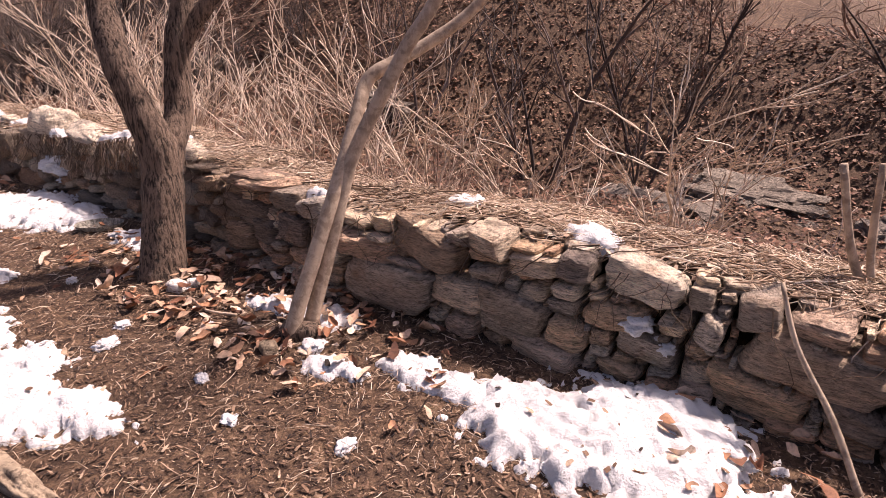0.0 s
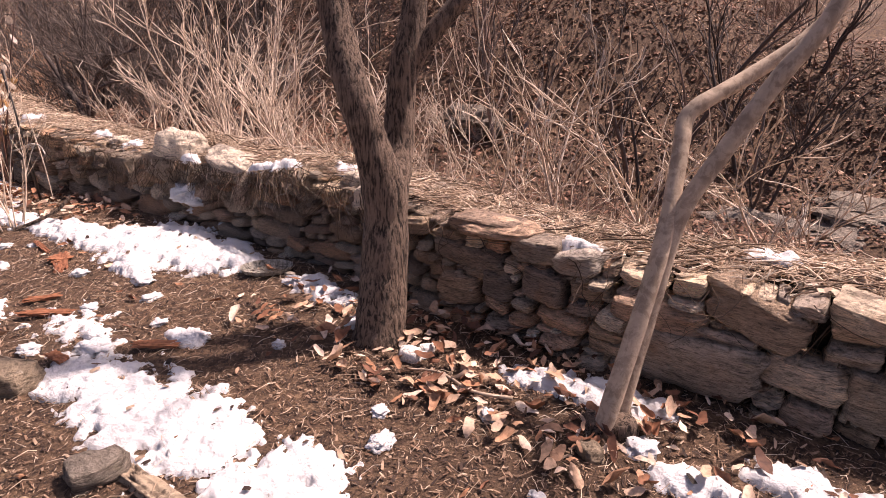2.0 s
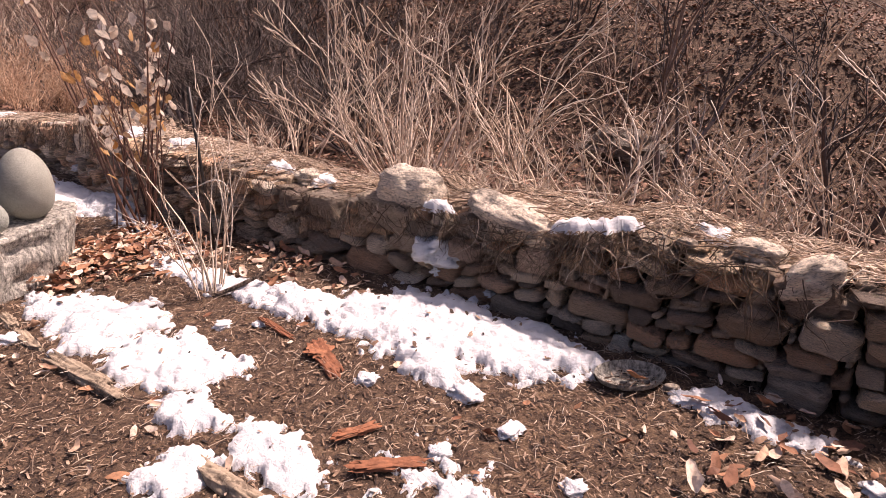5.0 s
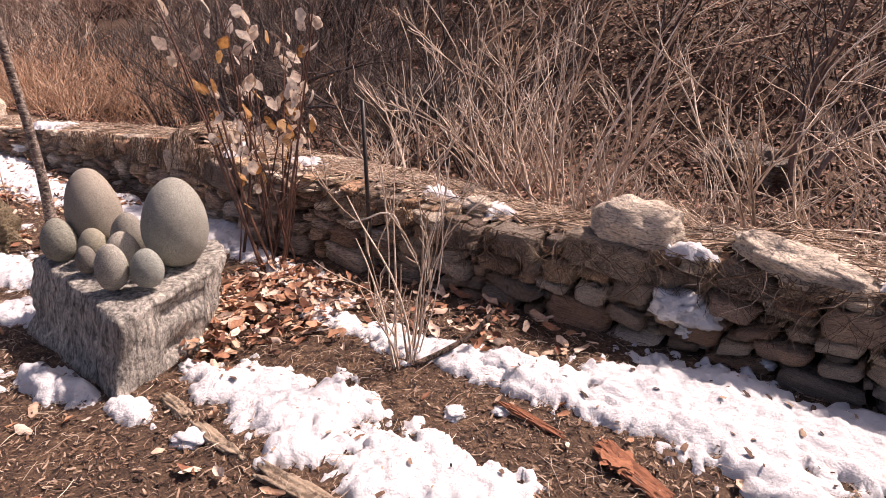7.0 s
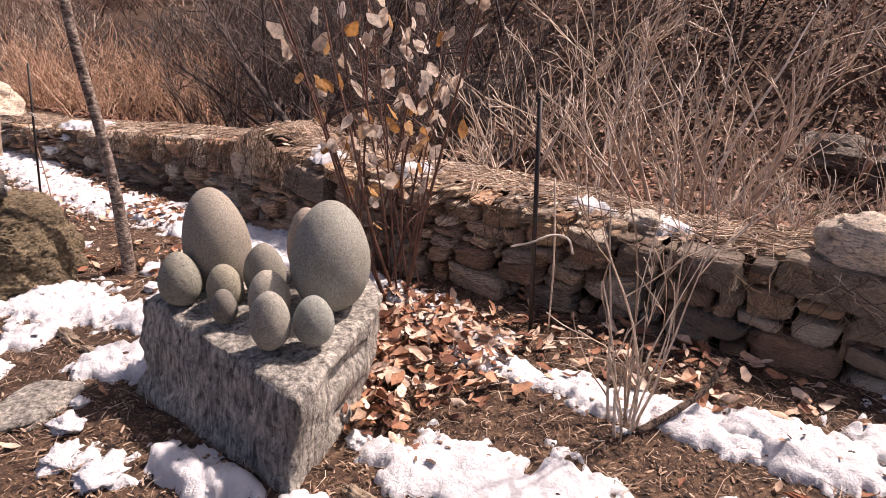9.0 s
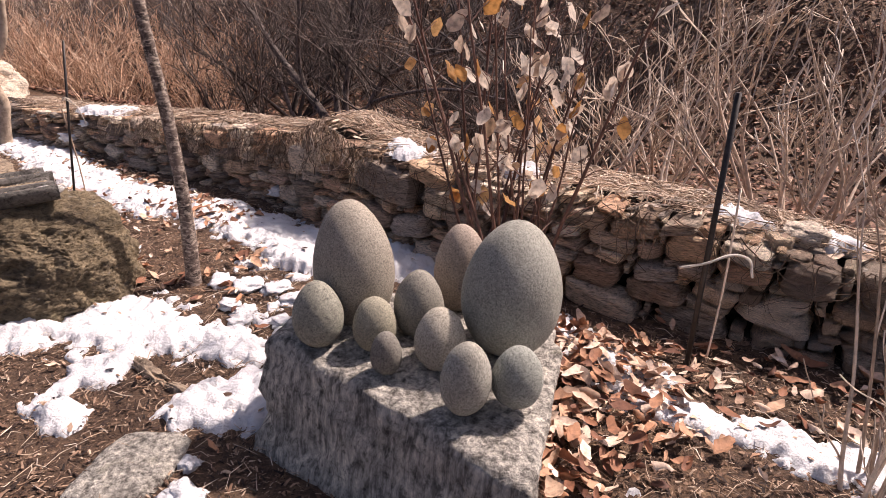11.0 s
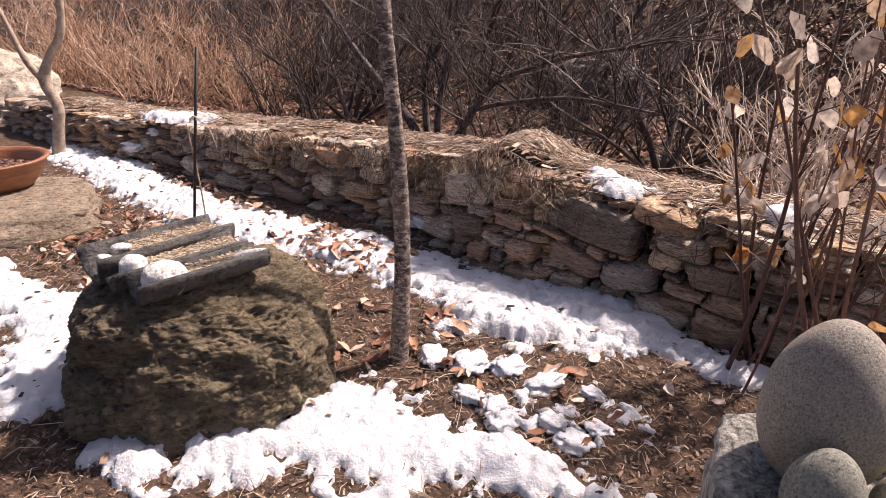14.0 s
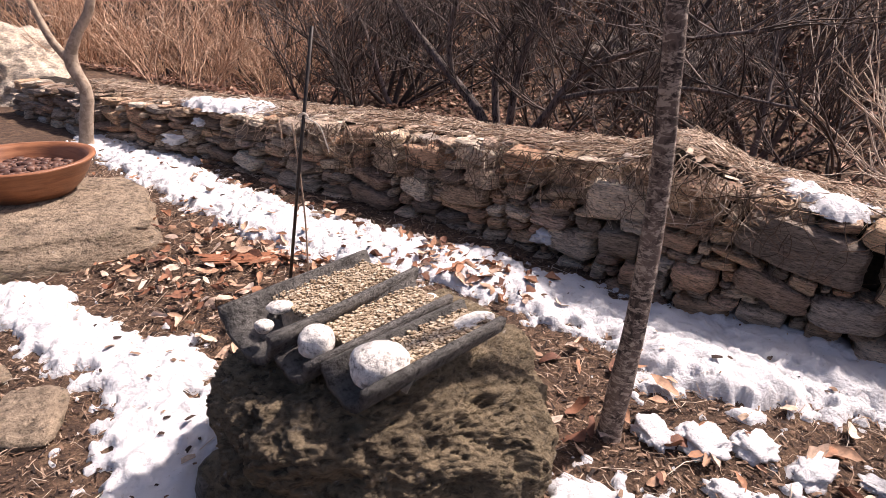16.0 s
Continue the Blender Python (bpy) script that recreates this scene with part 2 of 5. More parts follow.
leaf_tree.links.new(leaf_bsdf.outputs[0], both.inputs[1])
leaf_tree.links.new(glow.outputs[0], both.inputs[2])
leaf_tree.links.new(both.outputs[0], leaf_tree.nodes["Material Output"].inputs[0])
M_BARKPIECE = bits_mat("red_bark", [(0, (0.24, 0.09, 0.045)), (1, (0.34, 0.14, 0.07))], 0.85, 45)
M_LOG = bark_mat("weathered_edging", (0.14, 0.1, 0.07), (0.36, 0.28, 0.2), 4, 14, 0.02)


# ---- mesh helpers ----
def mesh_of(name, verts, faces, material, flat=False):
    me = bpy.data.meshes.new(name)
    me.from_pydata(verts, [], faces)
    me.materials.append(material)
    if not flat:
        me.polygons.foreach_set("use_smooth", [True] * len(me.polygons))
    me.update()
    return me


def place(name, me, m=None, parent=None):
    ob = new(name, me)
    if parent:
        ob.parent = parent
    if m is not None:
        ob.matrix_basis = m
    return ob


class Soup:
    """Collects verts and faces of one mesh."""

    def __init__(self):
        self.v, self.f = [], []

    def tube(self, pts, radii, sides=4, cap=True):
        base, prev = len(self.v), None
        n = len(pts)
        for i, p in enumerate(pts):
            a = pts[min(i + 1, n - 1)] - pts[max(i - 1, 0)]
            if a.length < 1e-6:
                a = Vector((0, 0, 1))
            a.normalize()
            u = a.orthogonal().normalized() if prev is None else (prev - a * prev.dot(a))
            if u.length < 1e-5:
                u = a.orthogonal()
            u.normalize()
            prev = u
            w = a.cross(u)
            for k in range(sides):
                th = 2 * math.pi * k / sides
                self.v.append(p + (u * math.cos(th) + w * math.sin(th)) * radii[i])
        for i in range(n - 1):
            for k in range(sides):
                a, b = base + i * sides + k, base + i * sides + (k + 1) % sides
                self.f.append((a, b, b + sides, a + sides))
        if cap:
            self.f.append(tuple(base + k for k in reversed(range(sides))))
            self.f.append(tuple(base + (n - 1) * sides + k for k in range(sides)))

    def leaf(self, p, size, width, yaw, pitch, roll, curl):
        """A dry leaf: five ribs across a bent midrib, cupped and twisted."""
        b = len(self.v)
        m = Matrix.Translation(p) @ Euler((pitch, roll, yaw)).to_matrix().to_4x4()
        j = math.sin(yaw * 37 + pitch * 91)
        k = math.sin(yaw * 53 + roll * 71)
        for i, (y, w) in enumerate(((-0.5, 0.12), (-0.4, 0.55 + 0.1 * j), (-0.2, 0.92), (0.02, 1.0), (0.22, 0.84 - 0.1 * k), (0.4, 0.5), (0.52, 0.06))):
            bend = curl * (0.9 + 0.6 * j) * y * y
            for x in (-0.5, 0.0, 0.5):
                q = x * w * (1 + 0.2 * math.sin(i * 1.7 + x * 5 + k * 9))
                self.v.append(m @ Vector((q * width + 0.1 * k * size * y * y, y * size, size * (bend + curl * (1.0 + k) * q * q + 0.35 * curl * j * q * y + 0.025 * math.sin(i * 2 + k * 7)))))
        for i in range(6):
            for c in (0, 1):
                q = b + i * 3 + c
                self.f.append((q, q + 1, q + 4, q + 3))

    def chip(self, p, length, width, yaw, tilt, bend):
        b = len(self.v)
        c, s_ = math.cos(yaw), math.sin(yaw)
        for x, y, z in ((-0.5, -0.5, 0), (-0.5, 0.5, 0), (0, -0.5, bend), (0, 0.5, bend), (0.5, -0.35, tilt), (0.5, 0.3, tilt)):
            X, Y = x * length, y * width
            self.v.append(Vector((p[0] + c * X - s_ * Y, p[1] + s_ * X + c * Y, p[2] + z * length + 0.2 * width * (y + 0.5))))
        self.f.append((b, b + 2, b + 3, b + 1))
        self.f.append((b + 2, b + 4, b + 5, b + 3))

    def mesh(self, name, material, flat=False):
        return mesh_of(name, [tuple(v) for v in self.v], self.f, material, flat)


def box_grid(n):
    """Verts on the unit cube's surface, n cells a side, and its faces."""
    index, verts, faces = {}, [], []

    def vid(p):
        k = tuple(round(c * n) for c in p)
        if k not in index:
            index[k] = len(verts)
            verts.append(Vector((p[0] * 2 - 1, p[1] * 2 - 1, p[2] * 2 - 1)))
        return index[k]

    for ax in range(3):
        for side in (0, 1):
            for i in range(n):
                for j in range(n):
                    q = []
                    for a, b in ((i, j), (i + 1, j), (i + 1, j + 1), (i, j + 1)):
                        p = [0, 0, 0]
                        p[ax], p[(ax + 1) % 3], p[(ax + 2) % 3] = side, a / n, b / n
                        q.append(vid(p))
                    faces.append(tuple(q if side else reversed(q)))
    return verts, faces


def rock_mesh(name, material, seed, size, n=2, roundness=0.45, rough=0.16, freq=1.3, flat=True, layer=0.0):
    """An irregular stone that fills about the box size (full lengths)."""
    verts, faces = box_grid(n)
    out, r = [], random.Random(seed)
    sx, sy, sz = (c / 2 for c in size)
    skew = [r.uniform(-0.22, 0.22) for _ in range(4)]
    for v in verts:
        sph = v.normalized() * 1.12
        p = v.lerp(sph, roundness)
        k = 1 + rough * noise.noise(p * freq + Vector((seed * 3.1, seed * 1.7, seed))) + 0.45 * rough * noise.noise(p * freq * 3 + Vector((seed, 0, seed * 2.3)))
        p = p * k
        if layer:
            p.x += layer * noise.noise((seed, seed * 2.0, p.z * 5)) * (1 if p.x > 0 else -1)
            p.y += layer * noise.noise((seed * 2.0, seed, p.z * 5)) * (1 if p.y > 0 else -1)
        p.x += skew[0] * p.z + skew[1] * p.y * 0.5
        p.z += skew[2] * p.x * 0.6
        out.append((p.x * sx, p.y * sy, p.z * sz))
    return mesh_of(name, out, faces, material, flat)


WALL_YAW = math.degrees(math.atan2(UY, UX))


# ---- ground: one sheet to the horizon ----
def axis(marks):
    out = []
    for a, b, step in marks:
        n = max(1, round((b - a) / step))
        out += [a + (b - a) * i / n for i in range(n)]
    return out + [marks[-1][1]]


gs = axis([(-400, -60, 60), (-60, -14, 6), (-14, -3, 0.6), (-3, 15, 0.07), (15, 24, 0.5), (24, 60, 5), (60, 400, 60)])
gd = axis([(-400, -30, 60), (-30, -6, 3), (-6, -3.2, 0.3), (-3.2, 0.3, 0.06), (0.3, 14, 0.25), (14, 40, 1.5), (40, 120, 10), (120, 400, 70)])
gv = [tuple(at(s, d, ground_z(max(-14, min(24, s)) if d > 14 else s, min(d, 70)))) for d in gd for s in gs]
w_ = len(gs)
gf = [(j * w_ + i, j * w_ + i + 1, (j + 1) * w_ + i + 1, (j + 1) * w_ + i) for j in range(len(gd) - 1) for i in range(w_ - 1)]
gf = [tuple(reversed(q)) for q in gf]
ground = tagged(new("ground", mesh_of("ground", gv, gf, M_EARTH)), "dark bare winter soil with rotted bark and old grass", "ground", kind="structure")


# ---- snow ----
on_snow, crumbs = [], Soup()


def snow_patch(blobs, height=0.05, step=0.015, label="melting patch of crusted white snow on the yard soil", seed=0, base=None, cover=0.06):
    """A melting patch: the union of soft ellipses (s, d, rs, rd), with a ragged rim."""
    height *= 0.72
    s0 = min(b[0] - b[2] for b in blobs) - 0.15
    s1 = max(b[0] + b[2] for b in blobs) + 0.15
    d0 = min(b[1] - b[3] for b in blobs) - 0.15
    d1 = max(b[1] + b[3] for b in blobs) + 0.15
    ns, nd = int((s1 - s0) / step) + 1, int((d1 - d0) / step) + 1
    h, broad, verts, faces, ids = {}, {}, [], [], {}
    for j in range(nd + 1):
        for i in range(ns + 1):
            s, d = s0 + i * step, d0 + j * step
            ws, wd = s + 0.05 * nz(s * 7, d * 7, seed), d + 0.05 * nz(s * 7, d * 7, seed + 9)
            f = max(1 - math.hypot((ws - b[0]) / b[2], (wd - b[1]) / b[3]) for b in blobs) + cover
            f += 0.24 * nz(s * 4, d * 4, seed + 4)
            broad[i, j] = f
            f += 0.48 * nz(s * 11, d * 11, seed + 2) + 0.42 * nz(s * 24, d * 24, seed) + 0.1 * nz(s * 50, d * 50, seed + 6)
            h[i, j] = f

    def vid(i, j):
        if (i, j) not in ids:
            s, d, f = s0 + i * step, d0 + j * step, h[i, j]
            lump = nz(s * 6, d * 6, seed + 7) + 0.25 * abs(nz(s * 14, d * 14, seed + 5))
            crust = 0.034 * abs(nz(s * 12, d * 12, seed + 5)) + 0.024 * abs(nz(s * 26, d * 26, seed)) + 0.008 * nz(s * 52, d * 52, seed + 1)
            z = (ground_z(s, d) if base is None else base(s, d))
            if f <= 0:
                z += -0.012 + 0.1 * max(f, -0.1)
            else:
                z += 0.008 + height * min(1, 0.04 + max(0, broad[i, j]) * 1.8) ** 0.7 * (0.65 + 0.45 * lump) * min(1, 0.12 + f * 4.5) + crust * min(1, f * 4)
            ids[i, j] = len(verts)
            verts.append(tuple(at(s, d, z)))
            if f > 0 and rnd.random() < 0.009:
                on_snow.append((verts[-1], rnd.random()))
        return ids[i, j]

    for j in range(nd):
        for i in range(ns):
            q = ((i, j), (i, j + 1), (i + 1, j + 1), (i + 1, j))
            if max(h[k] for k in q) > 0:
                faces.append(tuple(vid(*k) for k in q))
    root = list(range(len(verts)))

    def find(i):
        while root[i] != i:
            root[i] = root[root[i]]
            i = root[i]
        return i

    for q in faces:
        for k in q[1:]:
            root[find(k)] = find(q[0])
    pieces = {}
    for q in faces:
        pieces.setdefault(find(q[0]), []).append(q)
    for piece in pieces.values():
        used = sorted({k for q in piece for k in q})
        if len(piece) < 70:
            n, where = len(crumbs.v), {k: i for i, k in enumerate(used)}
            crumbs.v += [Vector(verts[k]) for k in used]
            crumbs.f += [tuple(n + where[k] for k in q) for q in piece]
            continue
        where = {k: i for i, k in enumerate(used)}
        me = mesh_of("snow_patch", [verts[k] for k in used], [tuple(where[k] for k in q) for q in piece], M_SNOW)
        tagged(new("snow_patch", me), label, "snow", "snow patches")


snow_patch([(-1.2, -0.3, 0.42, 0.3), (-0.9, -0.52, 0.35, 0.26), (-1.3, -0.5, 0.3, 0.25), (-0.74, -0.46, 0.2, 0.14)], 0.1, seed=1,
           label="thick bank of white snow against the stone wall's foot")
snow_patch([(-0.5, -0.48, 0.22, 0.1), (-0.22, -0.5, 0.22, 0.1), (0.14, -0.7, 0.16, 0.08)], 0.04, seed=31, label="crumbling remnant of snow among fallen leaves")
snow_patch([(0.55, -0.36, 0.24, 0.13), (0.88, -0.42, 0.2, 0.09)], 0.02, seed=2, label="thin grey old snow between leaves at the wall")
snow_patch([(2.62, -1.7, 0.32, 0.18), (2.25, -1.68, 0.4, 0.23), (1.85, -1.62, 0.32, 0.22)], 0.05, seed=3)
snow_patch([(1.28, -1.7, 0.3, 0.19), (0.98, -1.66, 0.3, 0.17), (0.74, -1.53, 0.22, 0.12), (1.32, -1.52, 0.2, 0.14)], 0.06, seed=23)
snow_patch([(3.03, -1.47, 0.18, 0.07), (2.62, -1.2, 0.12, 0.07)], 0.04, seed=4)
snow_patch([(3.62, -2.0, 0.17, 0.1), (3.92, -1.76, 0.26, 0.12), (4.12, -2.04, 0.13, 0.14)], 0.05, seed=5)
snow_patch([(4.95, -1.62, 0.3, 0.22), (4.72, -1.6, 0.22, 0.22), (4.98, -1.78, 0.15, 0.1), (4.4, -1.82, 0.2, 0.09)], 0.055, seed=6)
snow_patch([(5.8, -1.68, 0.36, 0.2), (5.52, -1.6, 0.27, 0.22), (6.0, -1.74, 0.25, 0.13), (5.4, -1.8, 0.14, 0.16)], 0.07, seed=7)
snow_patch([(4.1, -0.5, 0.55, 0.38), (3.65, -0.42, 0.42, 0.28), (3.35, -0.36, 0.24, 0.14), (4.45, -0.62, 0.32, 0.28), (3.85, -0.86, 0.22, 0.13), (4.9, -0.78, 0.36, 0.17)], 0.09, seed=8,
           label="lumpy bank of white snow along the wall's foot")
snow_patch([(5.3, -0.85, 0.32, 0.12), (5.7, -0.9, 0.32, 0.12), (6.1, -0.95, 0.3, 0.1), (6.5, -0.75, 0.32, 0.1), (6.9, -0.64, 0.32, 0.11), (7.4, -0.6, 0.34, 0.11), (7.75, -0.55, 0.25, 0.12)], 0.035, seed=9,
           label="narrow strip of thin snow beside the wall")
snow_patch([(2.5, -0.35, 0.3, 0.11)], 0.025, seed=10, label="flat remnant of grey snow at the wall")
snow_patch([(6.68, -2.25, 0.2, 0.1), (6.48, -2.2, 0.13, 0.08)], 0.1, seed=11, label="mound of snow leaning on the grey block")
snow_patch([(6.14, -2.1, 0.14, 0.07)], 0.05, seed=12)
snow_patch([(7.56, -1.9, 0.2, 0.26), (7.68, -2.08, 0.16, 0.14)], 0.06, seed=13)
snow_patch([(8.6, -1.95, 0.32, 0.25), (8.3, -1.86, 0.3, 0.15), (8.0, -1.74, 0.26, 0.13), (8.92, -2.28, 0.28, 0.17), (9.15, -2.5, 0.25, 0.12), (8.25, -2.2, 0.1, 0.22), (8.05, -2.45, 0.14, 0.09)], 0.06, seed=14,
           label="wide ragged patch of white snow by the mossy boulder")
snow_patch([(8.35, -0.42, 0.4, 0.42), (8.1, -0.55, 0.3, 0.28), (8.8, -0.62, 0.38, 0.3), (9.3, -0.6, 0.38, 0.26), (9.8, -0.6, 0.42, 0.26), (10.4, -0.72, 0.42, 0.3)], 0.06, seed=15,
           label="long band of snow in the wall's shade")
snow_patch([(10.75, -0.78, 0.4, 0.28), (11.2, -0.78, 0.42, 0.28), (11.8, -0.72, 0.42, 0.26), (12.4, -0.66, 0.42, 0.24), (13, -0.52, 0.42, 0.28), (13.7, -0.42, 0.42, 0.36)], 0.06, seed=16,
           label="long band of snow in the wall's shade")
snow_patch([(11.25, -2.2, 0.32, 0.14), (10.85, -2.25, 0.28, 0.17), (10.38, -2.2, 0.33, 0.22), (10.02, -2.36, 0.28, 0.22), (9.82, -2.54, 0.2, 0.17)], 0.06, seed=17,
           label="broken patch of white snow beside the boulder")


snow_patch([(8.15, -0.45, 0.4, 0.3), (8.5, -0.8, 0.4, 0.2)], 0.12, seed=22, label="deep bank of shaded snow against the wall")
snow_patch([(8.1, -1.4, 0.75, 0.42), (7.7, -1.2, 0.4, 0.3)], 0.05, seed=18, cover=-0.84, label="scattered crumbs of melting snow near the slender tree")
snow_patch([(8.7, -1.1, 0.5, 0.3)], 0.04, seed=19, cover=-0.8, label="scattered crumbs of melting snow near the slender tree")
snow_patch([(3.3, -1.5, 0.6, 0.4)], 0.04, seed=20, cover=-0.72, label="scattered crumbs of melting snow on mulch")
snow_patch([(6.9, -2.4, 0.4, 0.25)], 0.04, seed=21, cover=-0.66, label="scattered crumbs of melting snow by the block")


def clump_mesh(seed):
    return rock_mesh("snow_clump", M_SNOW, seed, (1, 1, 0.6), 8, 0.85, 0.6, 1.7, False)


CLUMPS = [clump_mesh(50 + i) for i in range(5)]


def snow_clump(s, d, size, z=None, tall=1.0, label="small rounded clump of leftover snow"):
    m = Matrix.Translation(at(s, d, (ground_z(s, d) + 0.12 * size) if z is None else z)) @ pose(0, 0, 0, 0, 0, rnd.uniform(0, 360)) @ Matrix.Diagonal((size * rnd.uniform(0.8, 1.3), size * rnd.uniform(0.7, 1.1), size * tall * 0.7, 1))
    return tagged(place("snow_clump", CLUMPS[rnd.randrange(5)], m), label, "snow", "snow clumps")


for s, d, size in ((2.57, -1.18, 0.13), (2.9, -1.55, 0.13), (3.15, -1.75, 0.1), (1.35, -1.05, 0.07), (1.2, -1.2, 0.09), (0.95, -0.8, 0.08), (3.25, -1.05, 0.09), (4.0, -1.15, 0.1), (3.55, -0.95, 0.13),
                   (5.05, -1.24, 0.09), (4.9, -1.1, 0.06), (5.77, -2.05, 0.1), (0.55, -1.1, 0.06), (0.2, -1.2, 0.06), (-0.3, -1.05, 0.07), (2.0, -0.55, 0.09), (2.15, -0.95, 0.07), (1.5, -0.6, 0.09),
                   (7.3, -2.4, 0.12), (7.1, -2.5, 0.12), (7.42, -2.3, 0.08), (8.33, -1.5, 0.12), (8.2, -1.5, 0.1), (8.13, -1.57, 0.14), (7.96, -1.45, 0.12), (7.85, -1.5, 0.11), (7.8, -1.36, 0.09), (8.44, -1.3, 0.15),
                   (8.6, -1.36, 0.14), (8.28, -1.22, 0.13), (8.1, -1.24, 0.14), (7.9, -1.15, 0.08), (9.5, -1.4, 0.1), (0.35, -0.62, 0.12), (2.9, -1.2, 0.08), (3.4, -1.35, 0.08), (6.3, -1.75, 0.08), (6.9, -2.45, 0.12)):
    snow_clump(s, d, size)

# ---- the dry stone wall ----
# backing sheet behind the stones, coloured near-black as the shade of open joints
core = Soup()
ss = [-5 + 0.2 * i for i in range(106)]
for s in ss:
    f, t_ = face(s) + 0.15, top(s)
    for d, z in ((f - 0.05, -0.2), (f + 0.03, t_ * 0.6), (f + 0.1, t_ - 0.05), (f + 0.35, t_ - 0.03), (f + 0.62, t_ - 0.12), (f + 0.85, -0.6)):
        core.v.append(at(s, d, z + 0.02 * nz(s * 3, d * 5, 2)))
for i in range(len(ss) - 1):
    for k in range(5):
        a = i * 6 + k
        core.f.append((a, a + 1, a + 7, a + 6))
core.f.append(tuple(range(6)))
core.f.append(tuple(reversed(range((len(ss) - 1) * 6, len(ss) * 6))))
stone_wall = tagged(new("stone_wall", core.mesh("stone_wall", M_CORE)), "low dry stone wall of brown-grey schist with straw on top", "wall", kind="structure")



def slab_mesh(seed, n):
    """A split stone of unit size: bevelled box with uneven corners, a flat stepped face and worn edges."""
    verts, faces = box_grid(n)
    r, out = random.Random(seed), []
    corner = [[(r.uniform(-0.34, 0.06), r.uniform(-0.32, 0.06)) for _ in range(2)] for _ in range(2)]
    lean, swing, hard = r.uniform(-0.16, 0.16), r.uniform(-0.16, 0.16), r.uniform(4, 9)
    for v in verts:
        p = v / (abs(v.x) ** hard + abs(v.y) ** hard + abs(v.z) ** hard) ** (1 / hard)
        x, y, z = p
        i, j = (x + 1) / 2, (z + 1) / 2
        dx = dz = 0.0
        for a in (0, 1):
            for b in (0, 1):
                w = (i if a else 1 - i) * (j if b else 1 - j)
                dx += w * corner[a][b][0] * (1 if a else -1)
                dz += w * corner[a][b][1] * (1 if b else -1)
        bed = noise.noise((seed * 1.3, seed * 0.7, round(z * 2.5) * 1.7))
        y += 0.11 * bed + lean * z + swing * x
        k = 1 + 0.12 * noise.noise(p * 1.9 + Vector((seed * 3.1, seed, 0))) + 0.05 * noise.noise(p * 4.2 + Vector((seed, 0, seed * 2.3)))
        out.append(((x + dx) * k * 0.5, y * k * 0.5, (z + dz) * k * 0.5))
    return mesh_of("stone", out, faces, M_STONE, True)


STONE_MESHES = [slab_mesh(100 + i, 5) for i in range(40)]
FINE_MESHES = [slab_mesh(200 + i, 7) for i in range(30)]


def wall_stone(s, z, w, h, tilt, meshes, proud=0.0, depth=0.24):
    d = face(s) + 0.2 * (z - 0.25) + depth * 0.5 - 0.055 - proud
    return Matrix.Translation(at(s, d, z)) @ pose(0, 0, 0, 0, 0, WALL_YAW + rnd.uniform(-7, 7)) @ pose(0, 0, 0, rnd.uniform(-6, 6), -tilt, 0) @ Matrix.Diagonal((w, depth, h, 1)), meshes[rnd.randrange(len(meshes))]


# large stones that can be told apart: along, height, width, thickness, tilt
LARGE_A = ((0.33, 0.13, 0.58, 0.32, -3), (-0.12, 0.18, 0.33, 0.17, 3), (0.07, 0.4, 0.5, 0.2, 14), (-0.43, 0.16, 0.36, 0.24, 12), (-0.62, 0.02, 0.38, 0.16, 3), (-0.26, 0.5, 0.22, 0.13, 4),
           (-0.5, 0.41, 0.26, 0.11, -8), (-0.71, 0.45, 0.2, 0.13, 0), (-1.0, 0.43, 0.38, 0.22, 10), (-1.06, 0.16, 0.28, 0.12, 6), (-1.46, 0.43, 0.18, 0.16, -20), (-1.66, 0.27, 0.55, 0.2, 9))
LARGE_B = ((-1.52, 0.1, 0.38, 0.17, 10), (-1.85, 0.13, 0.24, 0.1, 14), (-1.66, 0.0, 0.2, 0.1, 2), (-1.3, 0.02, 0.15, 0.14, 0), (1.46, 0.545, 0.5, 0.09, 0), (1.17, 0.48, 0.3, 0.14, -6), (0.92, 0.47, 0.26, 0.15, -14),
           (1.09, 0.31, 0.28, 0.17, 4), (1.58, 0.16, 0.3, 0.19, -4), (1.58, 0.37, 0.55, 0.13, 2), (0.51, 0.34, 0.45, 0.12, 4), (-1.3, 0.31, 0.13, 0.13, 20), (-0.71, 0.14, 0.2, 0.13, 12), (-0.97, 0.03, 0.22, 0.11, 5))
LARGE_C = ((-0.17, 0.03, 0.2, 0.1, 0), (1.34, 0.25, 0.2, 0.16, 8), (2.37, 0.5, 0.24, 0.22, -20), (2.57, 0.29, 0.32, 0.16, 3), (2.26, 0.33, 0.24, 0.15, 6), (2.32, 0.05, 0.3, 0.15, 0), (0.94, 0.17, 0.3, 0.12, 5),
           (4.92, 0.42, 0.56, 0.2, 4), (5.47, 0.38, 0.38, 0.19, -3), (5.44, 0.13, 0.42, 0.1, 12), (5.0, 0.05, 0.38, 0.18, 6), (5.5, 0.03, 0.28, 0.16, 0), (6.73, 0.05, 0.44, 0.17, 8), (5.81, 0.37, 0.24, 0.16, -2))
